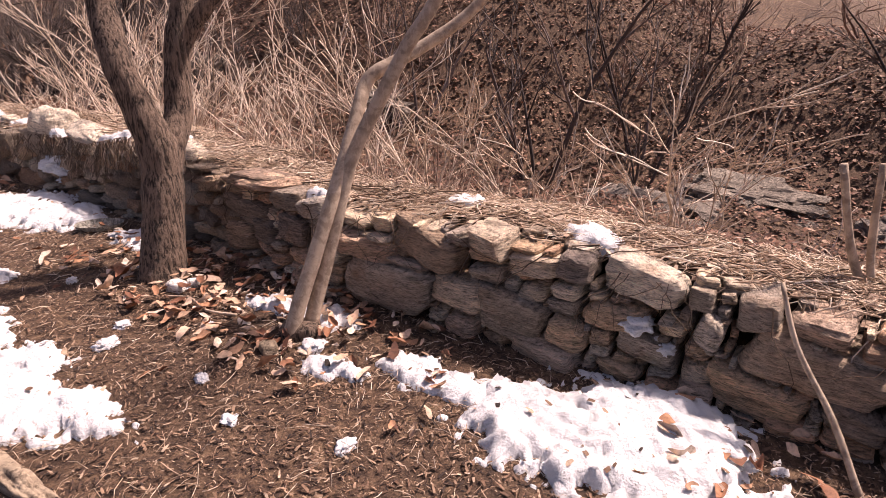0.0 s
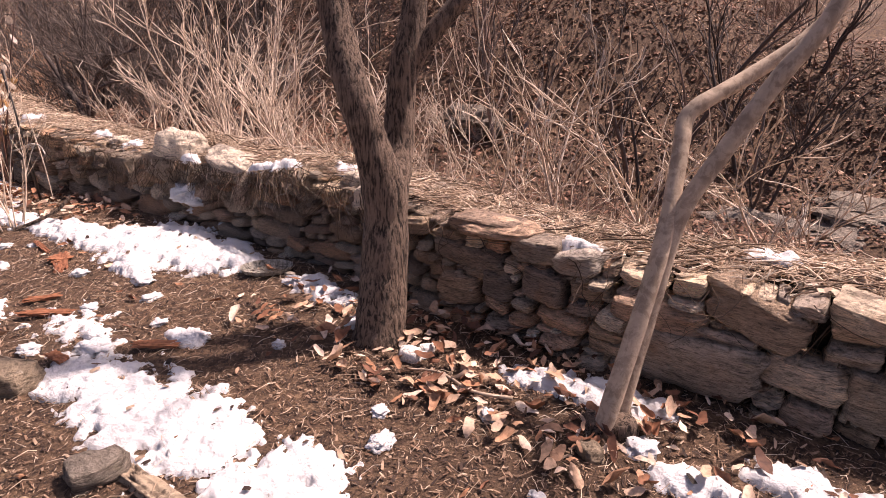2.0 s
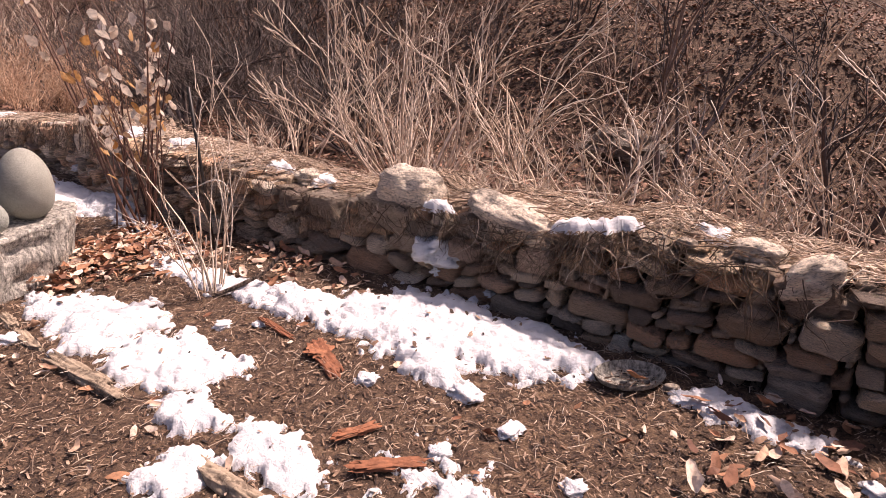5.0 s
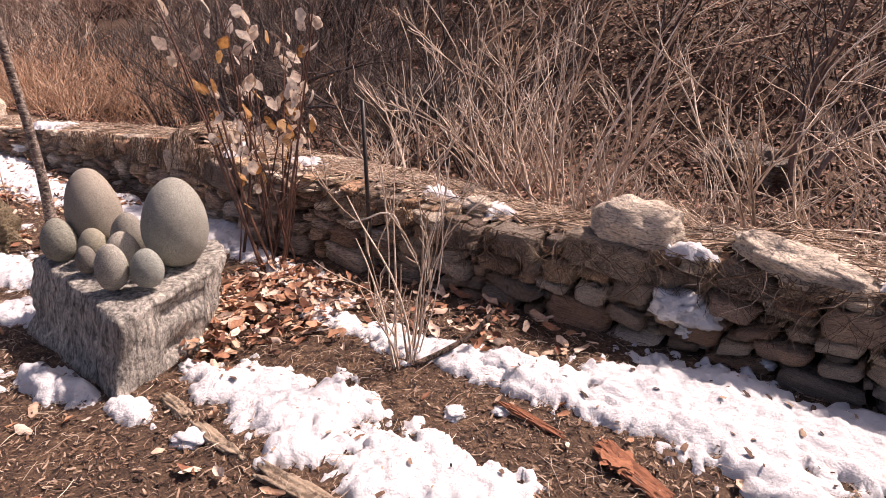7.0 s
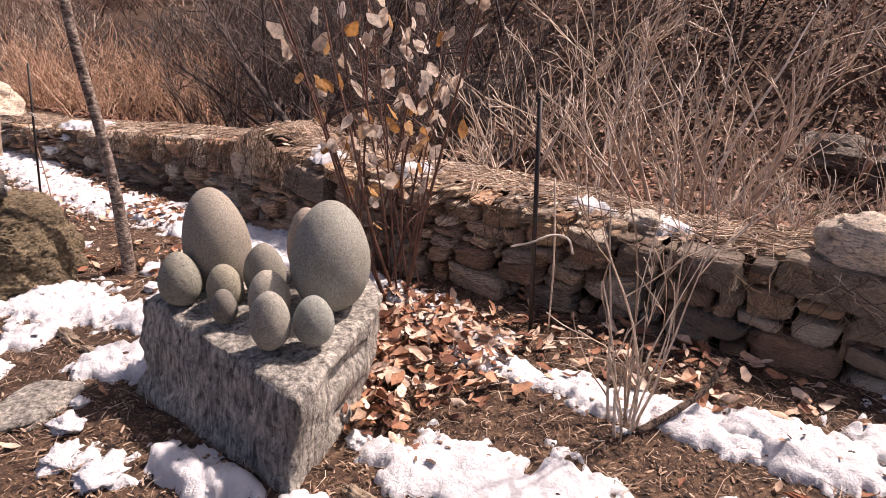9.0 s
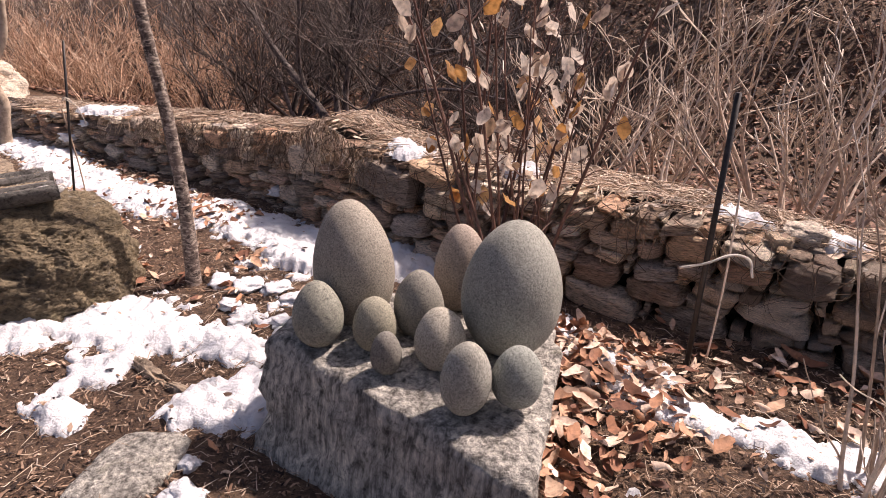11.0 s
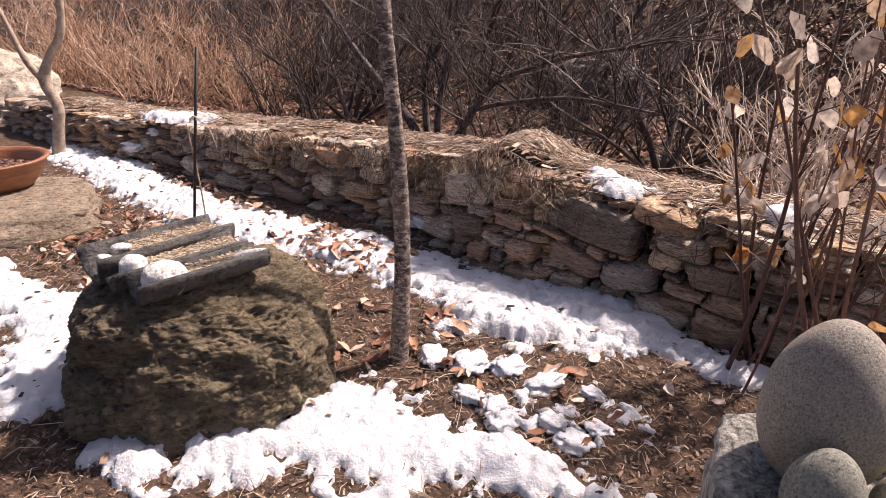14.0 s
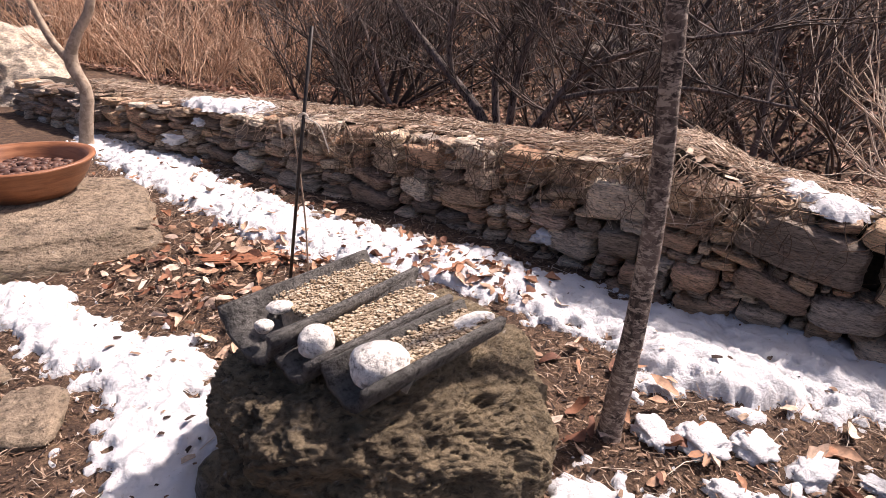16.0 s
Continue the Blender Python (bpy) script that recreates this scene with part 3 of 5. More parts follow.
LARGE_D = ((8.27, 0.44, 0.64, 0.25, 8), (8.7, 0.18, 0.23, 0.16, -4), (9.13, 0.24, 0.24, 0.17, -8), (7.79, 0.44, 0.28, 0.13, 2), (7.53, 0.06, 0.26, 0.18, 4), (9.15, 0.46, 0.38, 0.2, -4), (10.93, 0.06, 0.42, 0.16, 10),
           (10.56, 0.42, 0.32, 0.18, -6), (10.07, 0.36, 0.3, 0.13, 6), (10.96, 0.19, 0.32, 0.1, 8), (11.6, 0.07, 0.4, 0.13, 4), (7.86, 0.05, 0.34, 0.15, 0), (9.01, 0.1, 0.14, 0.12, 0), (8.62, 0.04, 0.3, 0.1, 2), (8.35, 0.22, 0.35, 0.12, 14))
stones = []
# which parts of the wall's face are already laid, in cells of a centimetre
CELL, S0 = 0.01, -4.9
laid = np.zeros((2060, 72), bool)


def bed(s):
    """How far the beds of stone rise and dip along the wall."""
    return 0.06 * nz(s * 0.9, 3.3) + 0.02 * nz(s * 3.1, 7.7)


def cell(s, z):
    return int((s - S0) / CELL), int((z - bed(s) + 0.08) / CELL)


for i in range(2060):
    laid[i, max(0, cell(S0 + (i + 0.5) * CELL, top(S0 + i * CELL) + 0.01)[1]):] = True
for s, z, w, h, tilt in LARGE_A + LARGE_B + LARGE_C + LARGE_D:
    stones.append((*wall_stone(s, z, w * 1.06, h * 1.06, tilt, FINE_MESHES, rnd.uniform(0.01, 0.045)), s))
    for k in range(-20, 21):
        x = k / 20 * 0.44 * w
        i, j = cell(s + x, z + x * math.tan(radians(tilt)))
        e = max(1, int(0.42 * h / CELL))
        laid[max(0, i - 1):i + 2, max(0, j - e):j + e] = True


def lay(i, j, wide, high):
    """Grow a stone from one free cell until its neighbours or its size stop it."""
    a, b, c, e = i, i + 1, j, j + 1
    going = True
    while going:
        going = False
        for side in range(4):
            if side < 2 and b - a < wide:
                q = a - 1 if side else b
                if 0 <= q < 2060 and not laid[q, c:e].any():
                    a, b, going = min(a, q), max(b, q + 1), True
            elif side > 1 and e - c < high:
                q = c - 1 if side == 2 else e
                if 0 <= q < 72 and not laid[a:b, q].any():
                    c, e, going = min(c, q), max(e, q + 1), True
    return a, b, c, e


for tries, w0, w1, h0, h1 in ((110, 0.24, 0.38, 0.09, 0.15), (1100, 0.15, 0.3, 0.05, 0.1), (3000, 0.1, 0.2, 0.04, 0.085), (6000, 0.05, 0.12, 0.03, 0.06), (9000, 0.03, 0.07, 0.02, 0.045)):
    free = np.argwhere(~laid)
    for _ in range(tries):
        i, j = free[rnd.randrange(len(free))]
        if laid[i, j]:
            continue
        a, b, c, e = lay(int(i), int(j), rnd.uniform(w0, w1) / CELL, rnd.uniform(h0, h1) / CELL)
        w, h = (b - a) * CELL, (e - c) * CELL
        if w < w0 * 0.8 or h < h0 * 0.8:
            continue
        laid[a:b, c:e] = True
        s = S0 + (a + b) / 2 * CELL
        z = (c + e) / 2 * CELL - 0.08 + bed(s)
        tilt = math.degrees(math.atan(bed(s + 0.1) - bed(s - 0.1)) * 5) + rnd.uniform(-11, 11)
        small = w < 0.12
        stones.append((*wall_stone(s, z, w * 1.04, h * 1.06, tilt, STONE_MESHES if w < 0.24 else FINE_MESHES, rnd.uniform(-0.045, 0.0) if small else rnd.uniform(-0.03, 0.035), 0.16 if small else 0.24), s))

for _ in range(70):
    s, w = rnd.uniform(-2.4, 14), rnd.uniform(0.06, 0.16)
    stones.append((Matrix.Translation(at(s, face(s) + rnd.uniform(0.06, 0.4), top(s) + 0.005)) @ pose(0, 0, 0, rnd.uniform(-10, 10), rnd.uniform(-10, 10), rnd.uniform(0, 360)) @ Matrix.Diagonal((w, w * 0.7, w * 0.5, 1)), STONE_MESHES[rnd.randrange(40)], s))

# ---- straw, vines and litter on the wall top ----
def strands(count, s0, s1, material, name, label, spread, hang=0.12, rmin=0.0012, rmax=0.0032, lmax=0.55):
    soup = Soup()
    for _ in range(count):
        s = rnd.uniform(s0, s1)
        d = face(s) + 0.13 + abs(rnd.gauss(0, spread)) + rnd.uniform(0, 0.3)
        length, yaw = rnd.uniform(0.12, lmax), rnd.gauss(0, 0.8)
        r = rnd.uniform(rmin, rmax)
        pts = []
        ds, dd = math.cos(yaw) * length / 5, math.sin(yaw) * length / 5
        lift = rnd.uniform(0, 0.035)
        for i in range(6):
            f = face(s) + 0.08
            over = max(0.0, f - d)
            z = cap(s) + 0.005 + lift + 0.02 * nz(s * 6, d * 6, 4) - over * (1.6 if hang else 0) - 0.25 * max(0, d - f - 0.45)
            if over > 0:
                d = max(d, f - hang - 0.03)
            pts.append(at(s, max(d, f - 0.01 - 0.1 * (r > 0.0039)), z + rnd.uniform(-0.015, 0.028)))
            s, d = s + ds + rnd.uniform(-0.06, 0.06), d + dd + rnd.uniform(-0.06, 0.06)
        soup.tube(pts, [r, r, r, r * 0.9, r * 0.7, r * 0.4], 3, False)
    return tagged(new(name, soup.mesh(name, material)), label, "dry grass", kind="stuff")


strands(11000, -3.2, 14.6, M_STRAW, "straw_thatch", "pale dry straw and vine stalks matted on the wall top", 0.22, 0.1, 0.0012, 0.0034, 0.3)
strands(800, -2.8, 14.4, M_STRAW, "hanging_straw", "pale wiry creeper stalks hanging over the wall's edge", 0.1, 0.12, 0.004, 0.005, 0.45)
strands(900, -2.6, 14.4, M_VINE, "old_vines", "brown leafless creeper stems trailing over the wall top", 0.2, 0.14, 0.002, 0.005, 0.9)

litter_top = Soup()
for _ in range(2600):
    s = rnd.uniform(-3, 14.5)
    d = face(s) + 0.1 + rnd.uniform(0, 0.6)
    litter_top.chip(at(s, d, cap(s) + rnd.uniform(-0.02, 0.03) - 0.25 * max(0, d - face(s) - 0.5)), rnd.uniform(0.03, 0.1), rnd.uniform(0.015, 0.04), rnd.uniform(0, 6.3), rnd.uniform(-0.2, 0.3), rnd.uniform(-0.1, 0.2))
tagged(new("wall_top_litter", litter_top.mesh("wall_top_litter", M_STRAW, True)), "flakes of dry straw and leaf on the wall top", "litter", kind="stuff")


def face_vines(count, s0, s1, name, material=None):
    soup = Soup()
    for _ in range(count):
        s, z = rnd.uniform(s0, s1), 0.0
        z = top(s) + 0.02
        pts, r = [], rnd.uniform(0.0015, 0.004)
        ang = rnd.gauss(0, 0.5)
        for i in range(9):
            pts.append(at(s, face(s) + 0.2 * (z - 0.25) - 0.085 - rnd.uniform(0, 0.03), z))
            ang += rnd.uniform(-0.5, 0.5)
            s, z = s + math.sin(ang) * 0.06, z - math.cos(ang) * rnd.uniform(0.02, 0.06)
            if z < 0.02:
                break
        if len(pts) > 2:
            soup.tube(pts, [r * (1 - 0.07 * i) for i in range(len(pts))], 3, False)
    return tagged(new(name, soup.mesh(name, material or M_VINE)), "tangled bare creeper roots clinging to the wall stones", "creeper", kind="stuff")


face_vines(170, 2.4, 4.7, "creeper_roots")
face_vines(220, 8.3, 11.6, "creeper_roots")
face_vines(110, 4.6, 8.3, "creeper_roots")
face_vines(90, 8.5, 9.4, "creeper_stalks", M_STRAW)
face_vines(60, 9.4, 12.4, "creeper_stalks", M_STRAW)
face_vines(40, 3.0, 5.2, "creeper_stalks", M_STRAW)
face_vines(35, -2, 2.6, "creeper_roots")


def wall_rock(s, d, z, size, tilt, seed, label, mat=None):
    m = Matrix.Translation(at(s, d, z)) @ pose(0, 0, 0, 0, -tilt, WALL_YAW)
    return tagged(place("capstone", rock_mesh("capstone", mat or M_PALE, seed, size, 14, 0.9, 0.22, 1.6, False, 0.03), m), label, "stone")


wall_rock(4.81, face(4.8) + 0.16, top(4.81) + 0.09, (0.46, 0.36, 0.29), 4, 301, "pale rounded boulder netted with vines on the wall top")
wall_rock(3.95, face(3.95) + 0.14, top(3.95) + 0.035, (0.64, 0.34, 0.16), 9, 302, "long straw-covered capstone on the wall top")
wall_rock(2.38, face(2.38) + 0.08, top(2.38) - 0.02, (0.24, 0.24, 0.2), -22, 303, "pale angular block set on the wall top")
wall_rock(2.62, face(2.6) + 0.2, top(2.62) + 0.02, (0.22, 0.2, 0.12), 6, 304, "pale stone lying on the wall top")
wall_rock(1.46, face(1.46) + 0.1, 0.535, (0.5, 0.3, 0.085), -2, 305, "flat pale slab capping the wall", M_STONE)
wall_rock(5.9, face(5.9) + 0.25, top(5.9) + 0.03, (0.2, 0.18, 0.12), 0, 306, "pale stone lying in straw on the wall")

def on_top(s, d):
    return top(s) + 0.02 - 0.25 * max(0.0, d - face(s) - 0.5)


TOP_SNOW = "thin cap of melting snow on the wall top"
for i, blobs in enumerate(([(-0.68, 0.36, 0.15, 0.12)], [(0.12, 0.42, 0.12, 0.08)], [(3.52, 0.08, 0.15, 0.07), (3.3, 0.12, 0.14, 0.07)], [(5.75, 0.22, 0.14, 0.09)], [(6.2, 0.15, 0.12, 0.08)],
                           [(8.22, -0.06, 0.18, 0.12), (8.35, 0.0, 0.1, 0.1)], [(12.6, 0.08, 0.3, 0.18), (12.9, 0.0, 0.2, 0.14), (12.3, 0.12, 0.2, 0.12)], [(0.95, 0.06, 0.1, 0.06)], [(4.47, 0.05, 0.1, 0.07)], [(7.4, -0.05, 0.14, 0.1)], [(2.85, 0.3, 0.1, 0.1)])):
    snow_patch(blobs, 0.04, 0.018, TOP_SNOW, 40 + i, on_top)
tagged(new("snow_crumbs", crumbs.mesh("snow_crumbs", M_SNOW)), "small crumbs of melting snow on soil and wall", "snow", kind="stuff")
net = Soup()
for _ in range(46):
    a0, e0, turn = rnd.uniform(0, 6.3), rnd.uniform(0.1, 1.4), rnd.uniform(-0.5, 0.5)
    pts = []
    for k in range(7):
        q = Vector((0.235 * math.cos(a0) * math.cos(e0), 0.165 * math.sin(a0) * math.cos(e0), 0.125 * math.sin(e0)))
        pts.append(at(4.81, face(4.8) + 0.16, top(4.81) + 0.09) + Matrix.Rotation(radians(WALL_YAW), 3, "Z") @ q)
        a0, e0 = a0 + turn * 0.5 + rnd.uniform(-0.2, 0.2), e0 + rnd.uniform(-0.3, 0.25)
    net.tube(pts, [0.004] * 7, 4, False)
tagged(new("creeper_net", net.mesh("creeper_net", M_VINE)), "dark creeper stems netting the pale boulder", "creeper", kind="stuff")
for s, z, size in ((4.48, 0.25, 0.26), (4.38, 0.22, 0.2), (4.42, 0.12, 0.1), (4.2, 0.1, 0.07), (4.02, 0.06, 0.06), (-1.02, 0.27, 0.13), (-1.14, 0.19, 0.1), (12.75, 0.33, 0.1), (13.0, 0.16, 0.18), (9.55, 0.12, 0.14)):
    snow_clump(s, face(s) - 0.04, size, z, 1.2, "lump of snow caught on the wall face")


# ---- trees ----
def part(name, me, parent, label=""):
    ob = place(name, me, None, parent)
    if label:
        ob["label"] = label
    return ob


def curve_points(pts, n=6):
    """A smooth run through the given points."""
    P = [Vector(p) for p in pts]
    P = [P[0] * 2 - P[1]] + P + [P[-1] * 2 - P[-2]]
    out = []
    for i in range(1, len(P) - 2):
        a, b, c, d = P[i - 1:i + 3]
        for k in range(n):
            t = k / n
            out.append(0.5 * ((2 * b) + (c - a) * t + (2 * a - 5 * b + 4 * c - d) * t * t + (3 * b - a - 3 * c + d) * t ** 3))
    return out + [P[-2]]


def limb_mesh(name, pts, radii, material, sides=14, knots=0.06, n=7):
    path = curve_points(pts, n)
    marks = [i * n for i in range(len(pts))]
    rr = [float(np.interp(i, marks, radii)) * (1 + knots * nz(i * 0.45, radii[0] * 90)) for i in range(len(path))]
    soup = Soup()
    soup.tube(path, rr, sides)
    for i, v in enumerate(soup.v):
        v += 0.05 * max(radii) * Vector((nz(v.x * 30, v.y * 30, v.z * 6), nz(v.y * 30, v.x * 30, v.z * 6 + 5), 0))
    return soup.mesh(name, material)


def grow(soup, p, way, length, radius, depth, r, wander=0.25, droop=0.0, forks=3, segs=5, shrink=0.62, spread=0.7, least=0.002):
    """One crooked branch with side branches, down to twigs."""
    pts, way = [p], way.normalized()
    arc = Vector((r.uniform(-1, 1), r.uniform(-1, 1), r.uniform(-0.5, 0.7) + droop)) * wander * 0.35
    for i in range(segs):
        way = (way + arc + Vector((r.uniform(-1, 1), r.uniform(-1, 1), r.uniform(-1, 1))) * wander).normalized()
        p = p + way * (length / segs)
        pts.append(p)
    soup.tube(pts, [max(least, radius * (1 - 0.7 * i / segs)) for i in range(segs + 1)], 3 if radius < 0.012 else 6, False)
    if depth:
        for k in range(forks):
            i = r.randrange(1, segs + 1)
            side = (pts[i] - pts[i - 1]).normalized()
            side = (side + Vector((r.uniform(-1, 1), r.uniform(-1, 1), r.uniform(-0.3, 0.8))) * spread).normalized()
            grow(soup, pts[i], side, length * shrink * r.uniform(0.5, 1.1), radius * (1 - 0.6 * i / segs) * 0.65, depth - 1, r, wander, droop, forks, max(3, segs - 1), shrink, spread, least)


def thing(name, p, label, category, group=""):
    ob = new(name)
    ob.location = p
    return tagged(ob, label, category, group)


def local(pts, p):
    return [Vector(q) - Vector(p) for q in pts]


def crown_mesh(tips, material, seed, length=0.9, radius=0.02, count=3, depth=2):
    soup, r = Soup(), random.Random(seed)
    for p, w in tips:
        for _ in range(count):
            grow(soup, Vector(p), Vector(w) + Vector((r.uniform(-0.6, 0.6), r.uniform(-0.6, 0.6), r.uniform(0, 0.5))), length * r.uniform(0.7, 1.2), radius, depth, r, 0.18, 0.05, 4)
    return soup.mesh("twigs", material)


B = (-1.74, 3.32, 0)
tree = thing("tree", B, "forked tree with dark furrowed bark growing by the wall", "tree")
part("trunk", limb_mesh("trunk", local([(-1.785, 3.33, -0.08), (-1.775, 3.35, 0.05), (-1.757, 3.41, 0.3), (-1.74, 3.47, 0.58), (-1.745, 3.49, 0.8), (-1.8, 3.47, 1.02), (-1.875, 3.47, 1.28), (-1.965, 3.58, 1.65), (-2.05, 3.68, 2.3), (-2.1, 3.75, 3.1)], B),
                        [0.17, 0.145, 0.126, 0.12, 0.116, 0.092, 0.084, 0.078, 0.066, 0.05], M_BARK, 22), tree)
part("limb", limb_mesh("limb", local([(-1.74, 3.47, 0.5), (-1.71, 3.58, 0.76), (-1.685, 3.72, 0.95), (-1.67, 3.77, 1.2), (-1.645, 3.8, 1.42), (-1.59, 3.85, 1.7), (-1.6, 3.95, 2.4), (-1.6, 4.05, 3.1)], B), [0.09, 0.09, 0.086, 0.08, 0.076, 0.066, 0.05, 0.04], M_BARK, 16), tree)
part("limb", limb_mesh("limb", local([(-1.65, 3.8, 1.3), (-1.57, 3.82, 1.46), (-1.38, 3.85, 1.68), (-1.1, 3.9, 2.0), (-0.8, 3.95, 2.6)], B), [0.06, 0.055, 0.05, 0.042, 0.03], M_BARK, 12), tree)
part("crown", crown_mesh([(Vector(p) - Vector(B), (0, 0, 1)) for p in ((-2.08, 3.68, 2.9), (-1.67, 3.98, 2.9), (-0.85, 3.8, 2.5))], M_BARK, 3), tree)

B = (-0.73, 2.58, 0)
tree = thing("tree", B, "young double-stemmed tree with smooth grey-tan bark", "tree")
part("trunk", limb_mesh("trunk", local([(-0.775, 2.54, -0.05), (-0.755, 2.56, 0.08), (-0.64, 2.68, 0.42), (-0.52, 2.83, 0.78), (-0.43, 3.02, 1.1), (-0.4, 3.09, 1.2), (-0.33, 3.12, 1.27), (-0.09, 3.2, 1.39), (0.2, 3.25, 1.6), (0.5, 3.3, 2.0)], B),
                        [0.05, 0.042, 0.038, 0.036, 0.035, 0.036, 0.036, 0.033, 0.03, 0.024], M_SMOOTH, 14, 0.03), tree)
part("trunk", limb_mesh("trunk", local([(-0.69, 2.62, -0.05), (-0.675, 2.64, 0.08), (-0.57, 2.75, 0.45), (-0.46, 2.85, 0.85), (-0.31, 2.86, 1.14), (-0.15, 2.86, 1.42), (-0.03, 2.86, 1.6), (0.3, 2.92, 2.2)], B),
                        [0.046, 0.04, 0.036, 0.036, 0.036, 0.035, 0.032, 0.025], M_SMOOTH, 14, 0.03), tree)
part("stump", rock_mesh("stump", M_BARK, 61, (0.2, 0.16, 0.14), 5, 0.6, 0.3, 1.6, False), tree, "dark cut stump of a third stem")
part("crown", crown_mesh([(Vector(p) - Vector(B), (0.5, 0.1, 1)) for p in ((0.48, 3.3, 1.97), (0.28, 2.91, 2.15))], M_SMOOTH, 4, 0.8, 0.014), tree)

B = (-7.93, 6.69, 0)
tree = thing("tree", B, "slender young tree with speckled grey bark in the yard", "tree")
part("trunk", limb_mesh("trunk", local([(-7.93, 6.68, -0.05), (-7.93, 6.69, 0.06), (-7.92, 6.69, 0.5), (-7.94, 6.69, 0.95), (-7.975, 6.69, 1.28), (-8.0, 6.7, 1.55), (-8.03, 6.72, 2.2), (-8.04, 6.72, 3.0)], B),
                        [0.055, 0.044, 0.036, 0.032, 0.03, 0.029, 0.024, 0.018], M_CHERRY, 14, 0.04), tree)
part("crown", crown_mesh([(Vector((-0.1, 0.03, 2.2)), (0.2, 0, 1)), (Vector((-0.11, 0.03, 2.8)), (0, 0.1, 1))], M_CHERRY, 5, 0.7, 0.012), tree)

B = (-11.56, 10.3, 0)
tree = thing("tree", B, "crooked bare sapling at the end of the wall", "tree")
part("trunk", limb_mesh("trunk", local([(-11.56, 10.3, -0.05), (-11.5, 10.3, 0.25), (-11.45, 10.3, 0.5), (-11.52, 10.3, 0.75), (-11.44, 10.3, 0.95), (-11.27, 10.32, 1.26), (-11.2, 10.35, 2.0)], B), [0.065, 0.055, 0.052, 0.055, 0.04, 0.035, 0.025], M_SMOOTH, 12), tree)
part("limb", limb_mesh("limb", local([(-11.52, 10.3, 0.74), (-11.66, 10.3, 0.95), (-11.8, 10.3, 1.4)], B), [0.04, 0.03, 0.02], M_SMOOTH, 10), tree)


# ---- bare shrubs ----
def stem_soups(seed, stems, height, spread, radius, depth=2, forks=3, wander=0.1, foot=0.15, branch=0.45, splay=0.5, least=0.002):
    r = random.Random(seed)
    for _ in range(stems):
        soup = Soup()
        a, k = r.uniform(0, 6.283), r.uniform(0, 1) ** 0.7
        way = Vector((math.cos(a) * spread * k, math.sin(a) * spread * k, 1))
        p = Vector((math.cos(a) * foot * k, math.sin(a) * foot * k, -0.05))
        grow(soup, p, way, height * r.uniform(0.5, 1.1) * (1 + 0.25 * k), radius * r.uniform(0.6, 1.25), depth, r, wander, 0.12, forks, 7, branch, splay, least)
        yield soup


def shrub_mesh(seed, stems, height, spread, radius, material, *more):
    whole = Soup()
    for soup in stem_soups(seed, stems, height, spread, radius, *more):
        n = len(whole.v)
        whole.v += soup.v
        whole.f += [tuple(n + i for i in f) for f in soup.f]
    return whole.mesh("stems", material)


def stemmed_shrub(label, p, seed, stems, height, spread, radius, material, *more, group=""):
    ob = thing("shrub", p, label, "shrub", group)
    for soup in stem_soups(seed, stems, height, spread, radius, *more):
        part("stem", soup.mesh("stem", material), ob)
    return ob


def shrub(me, p, yaw, scale, label, group="", name="shrub"):
    return tagged(place(name, me, Matrix.Translation(p) @ pose(0, 0, 0, 0, 0, yaw) @ Matrix.Diagonal((scale, scale, scale, 1))), label, "shrub", group)


def on_ground(s, d, sink=0.03):
    return at(s, d, ground_z(s, d) - sink)


stemmed_shrub("thin bare shrub with many pale upright twigs in the yard", (-5.07, 5.13, 0), 1, 10, 0.95, 0.27, 0.0075, M_TWIG, 2, 3, 0.11, 0.08, 0.42, 0.6, 0.0024)
BIG_LABEL = "large dense bare shrub with pale stems behind the wall"
big_shrub = stemmed_shrub(BIG_LABEL, on_ground(6.0, 1.6), 2, 16, 1.7, 0.85, 0.018, M_TWIG, 3, 3, 0.17, 0.28, 0.55, 0.7, 0.0046, group="large shrubs behind the wall")
for s, d, yaw, size in ((7.3, 2.9, 60, 0.9),):
    copy_thing(big_shrub, Matrix.Translation(on_ground(s, d)) @ pose(0, 0, 0, 0, 0, yaw) @ Matrix.Diagonal((size, size, size, 1)))
SPARSE = [stemmed_shrub("sparse bare shrub with pale twigs behind the wall", on_ground(0.75 + 0.75 * i, 1.1 + 0.2 * (i % 2)), 10 + i, 4, 1.2, 0.75, 0.013, M_TWIG, 2, 5, 0.22, 0.2, 0.55, 0.8, 0.0036, group="sparse shrubs behind the wall") for i in range(5)]
TANGLE = [shrub_mesh(20 + i, 6, 1.15, 1.2, 0.018, M_BROWNTWIG, 2, 5, 0.24, 0.5, 0.62, 0.95, 0.0045) for i in range(6)]
PALETANGLE = [shrub_mesh(30 + i, 6, 1.0, 1.3, 0.014, M_TWIG, 2, 4, 0.2, 0.5, 0.62, 0.9, 0.005) for i in range(3)]
TALL = [shrub_mesh(40 + i, 3, 2.6, 0.35, 0.035, M_DARKTWIG, 3, 4, 0.14, 0.25, 0.52, 0.8, 0.0055) for i in range(4)]
DARKTANGLE = [shrub_mesh(60 + i, 6, 1.3, 1.1, 0.02, M_DARKTWIG, 2, 6, 0.2, 0.5, 0.62, 0.95, 0.0045) for i in range(4)]
RUSTY = [shrub_mesh(50 + i, 16, 1.0, 0.8, 0.01, M_RUST, 2, 4, 0.26, 0.45, 0.6, 0.9, 0.0042) for i in range(3)]

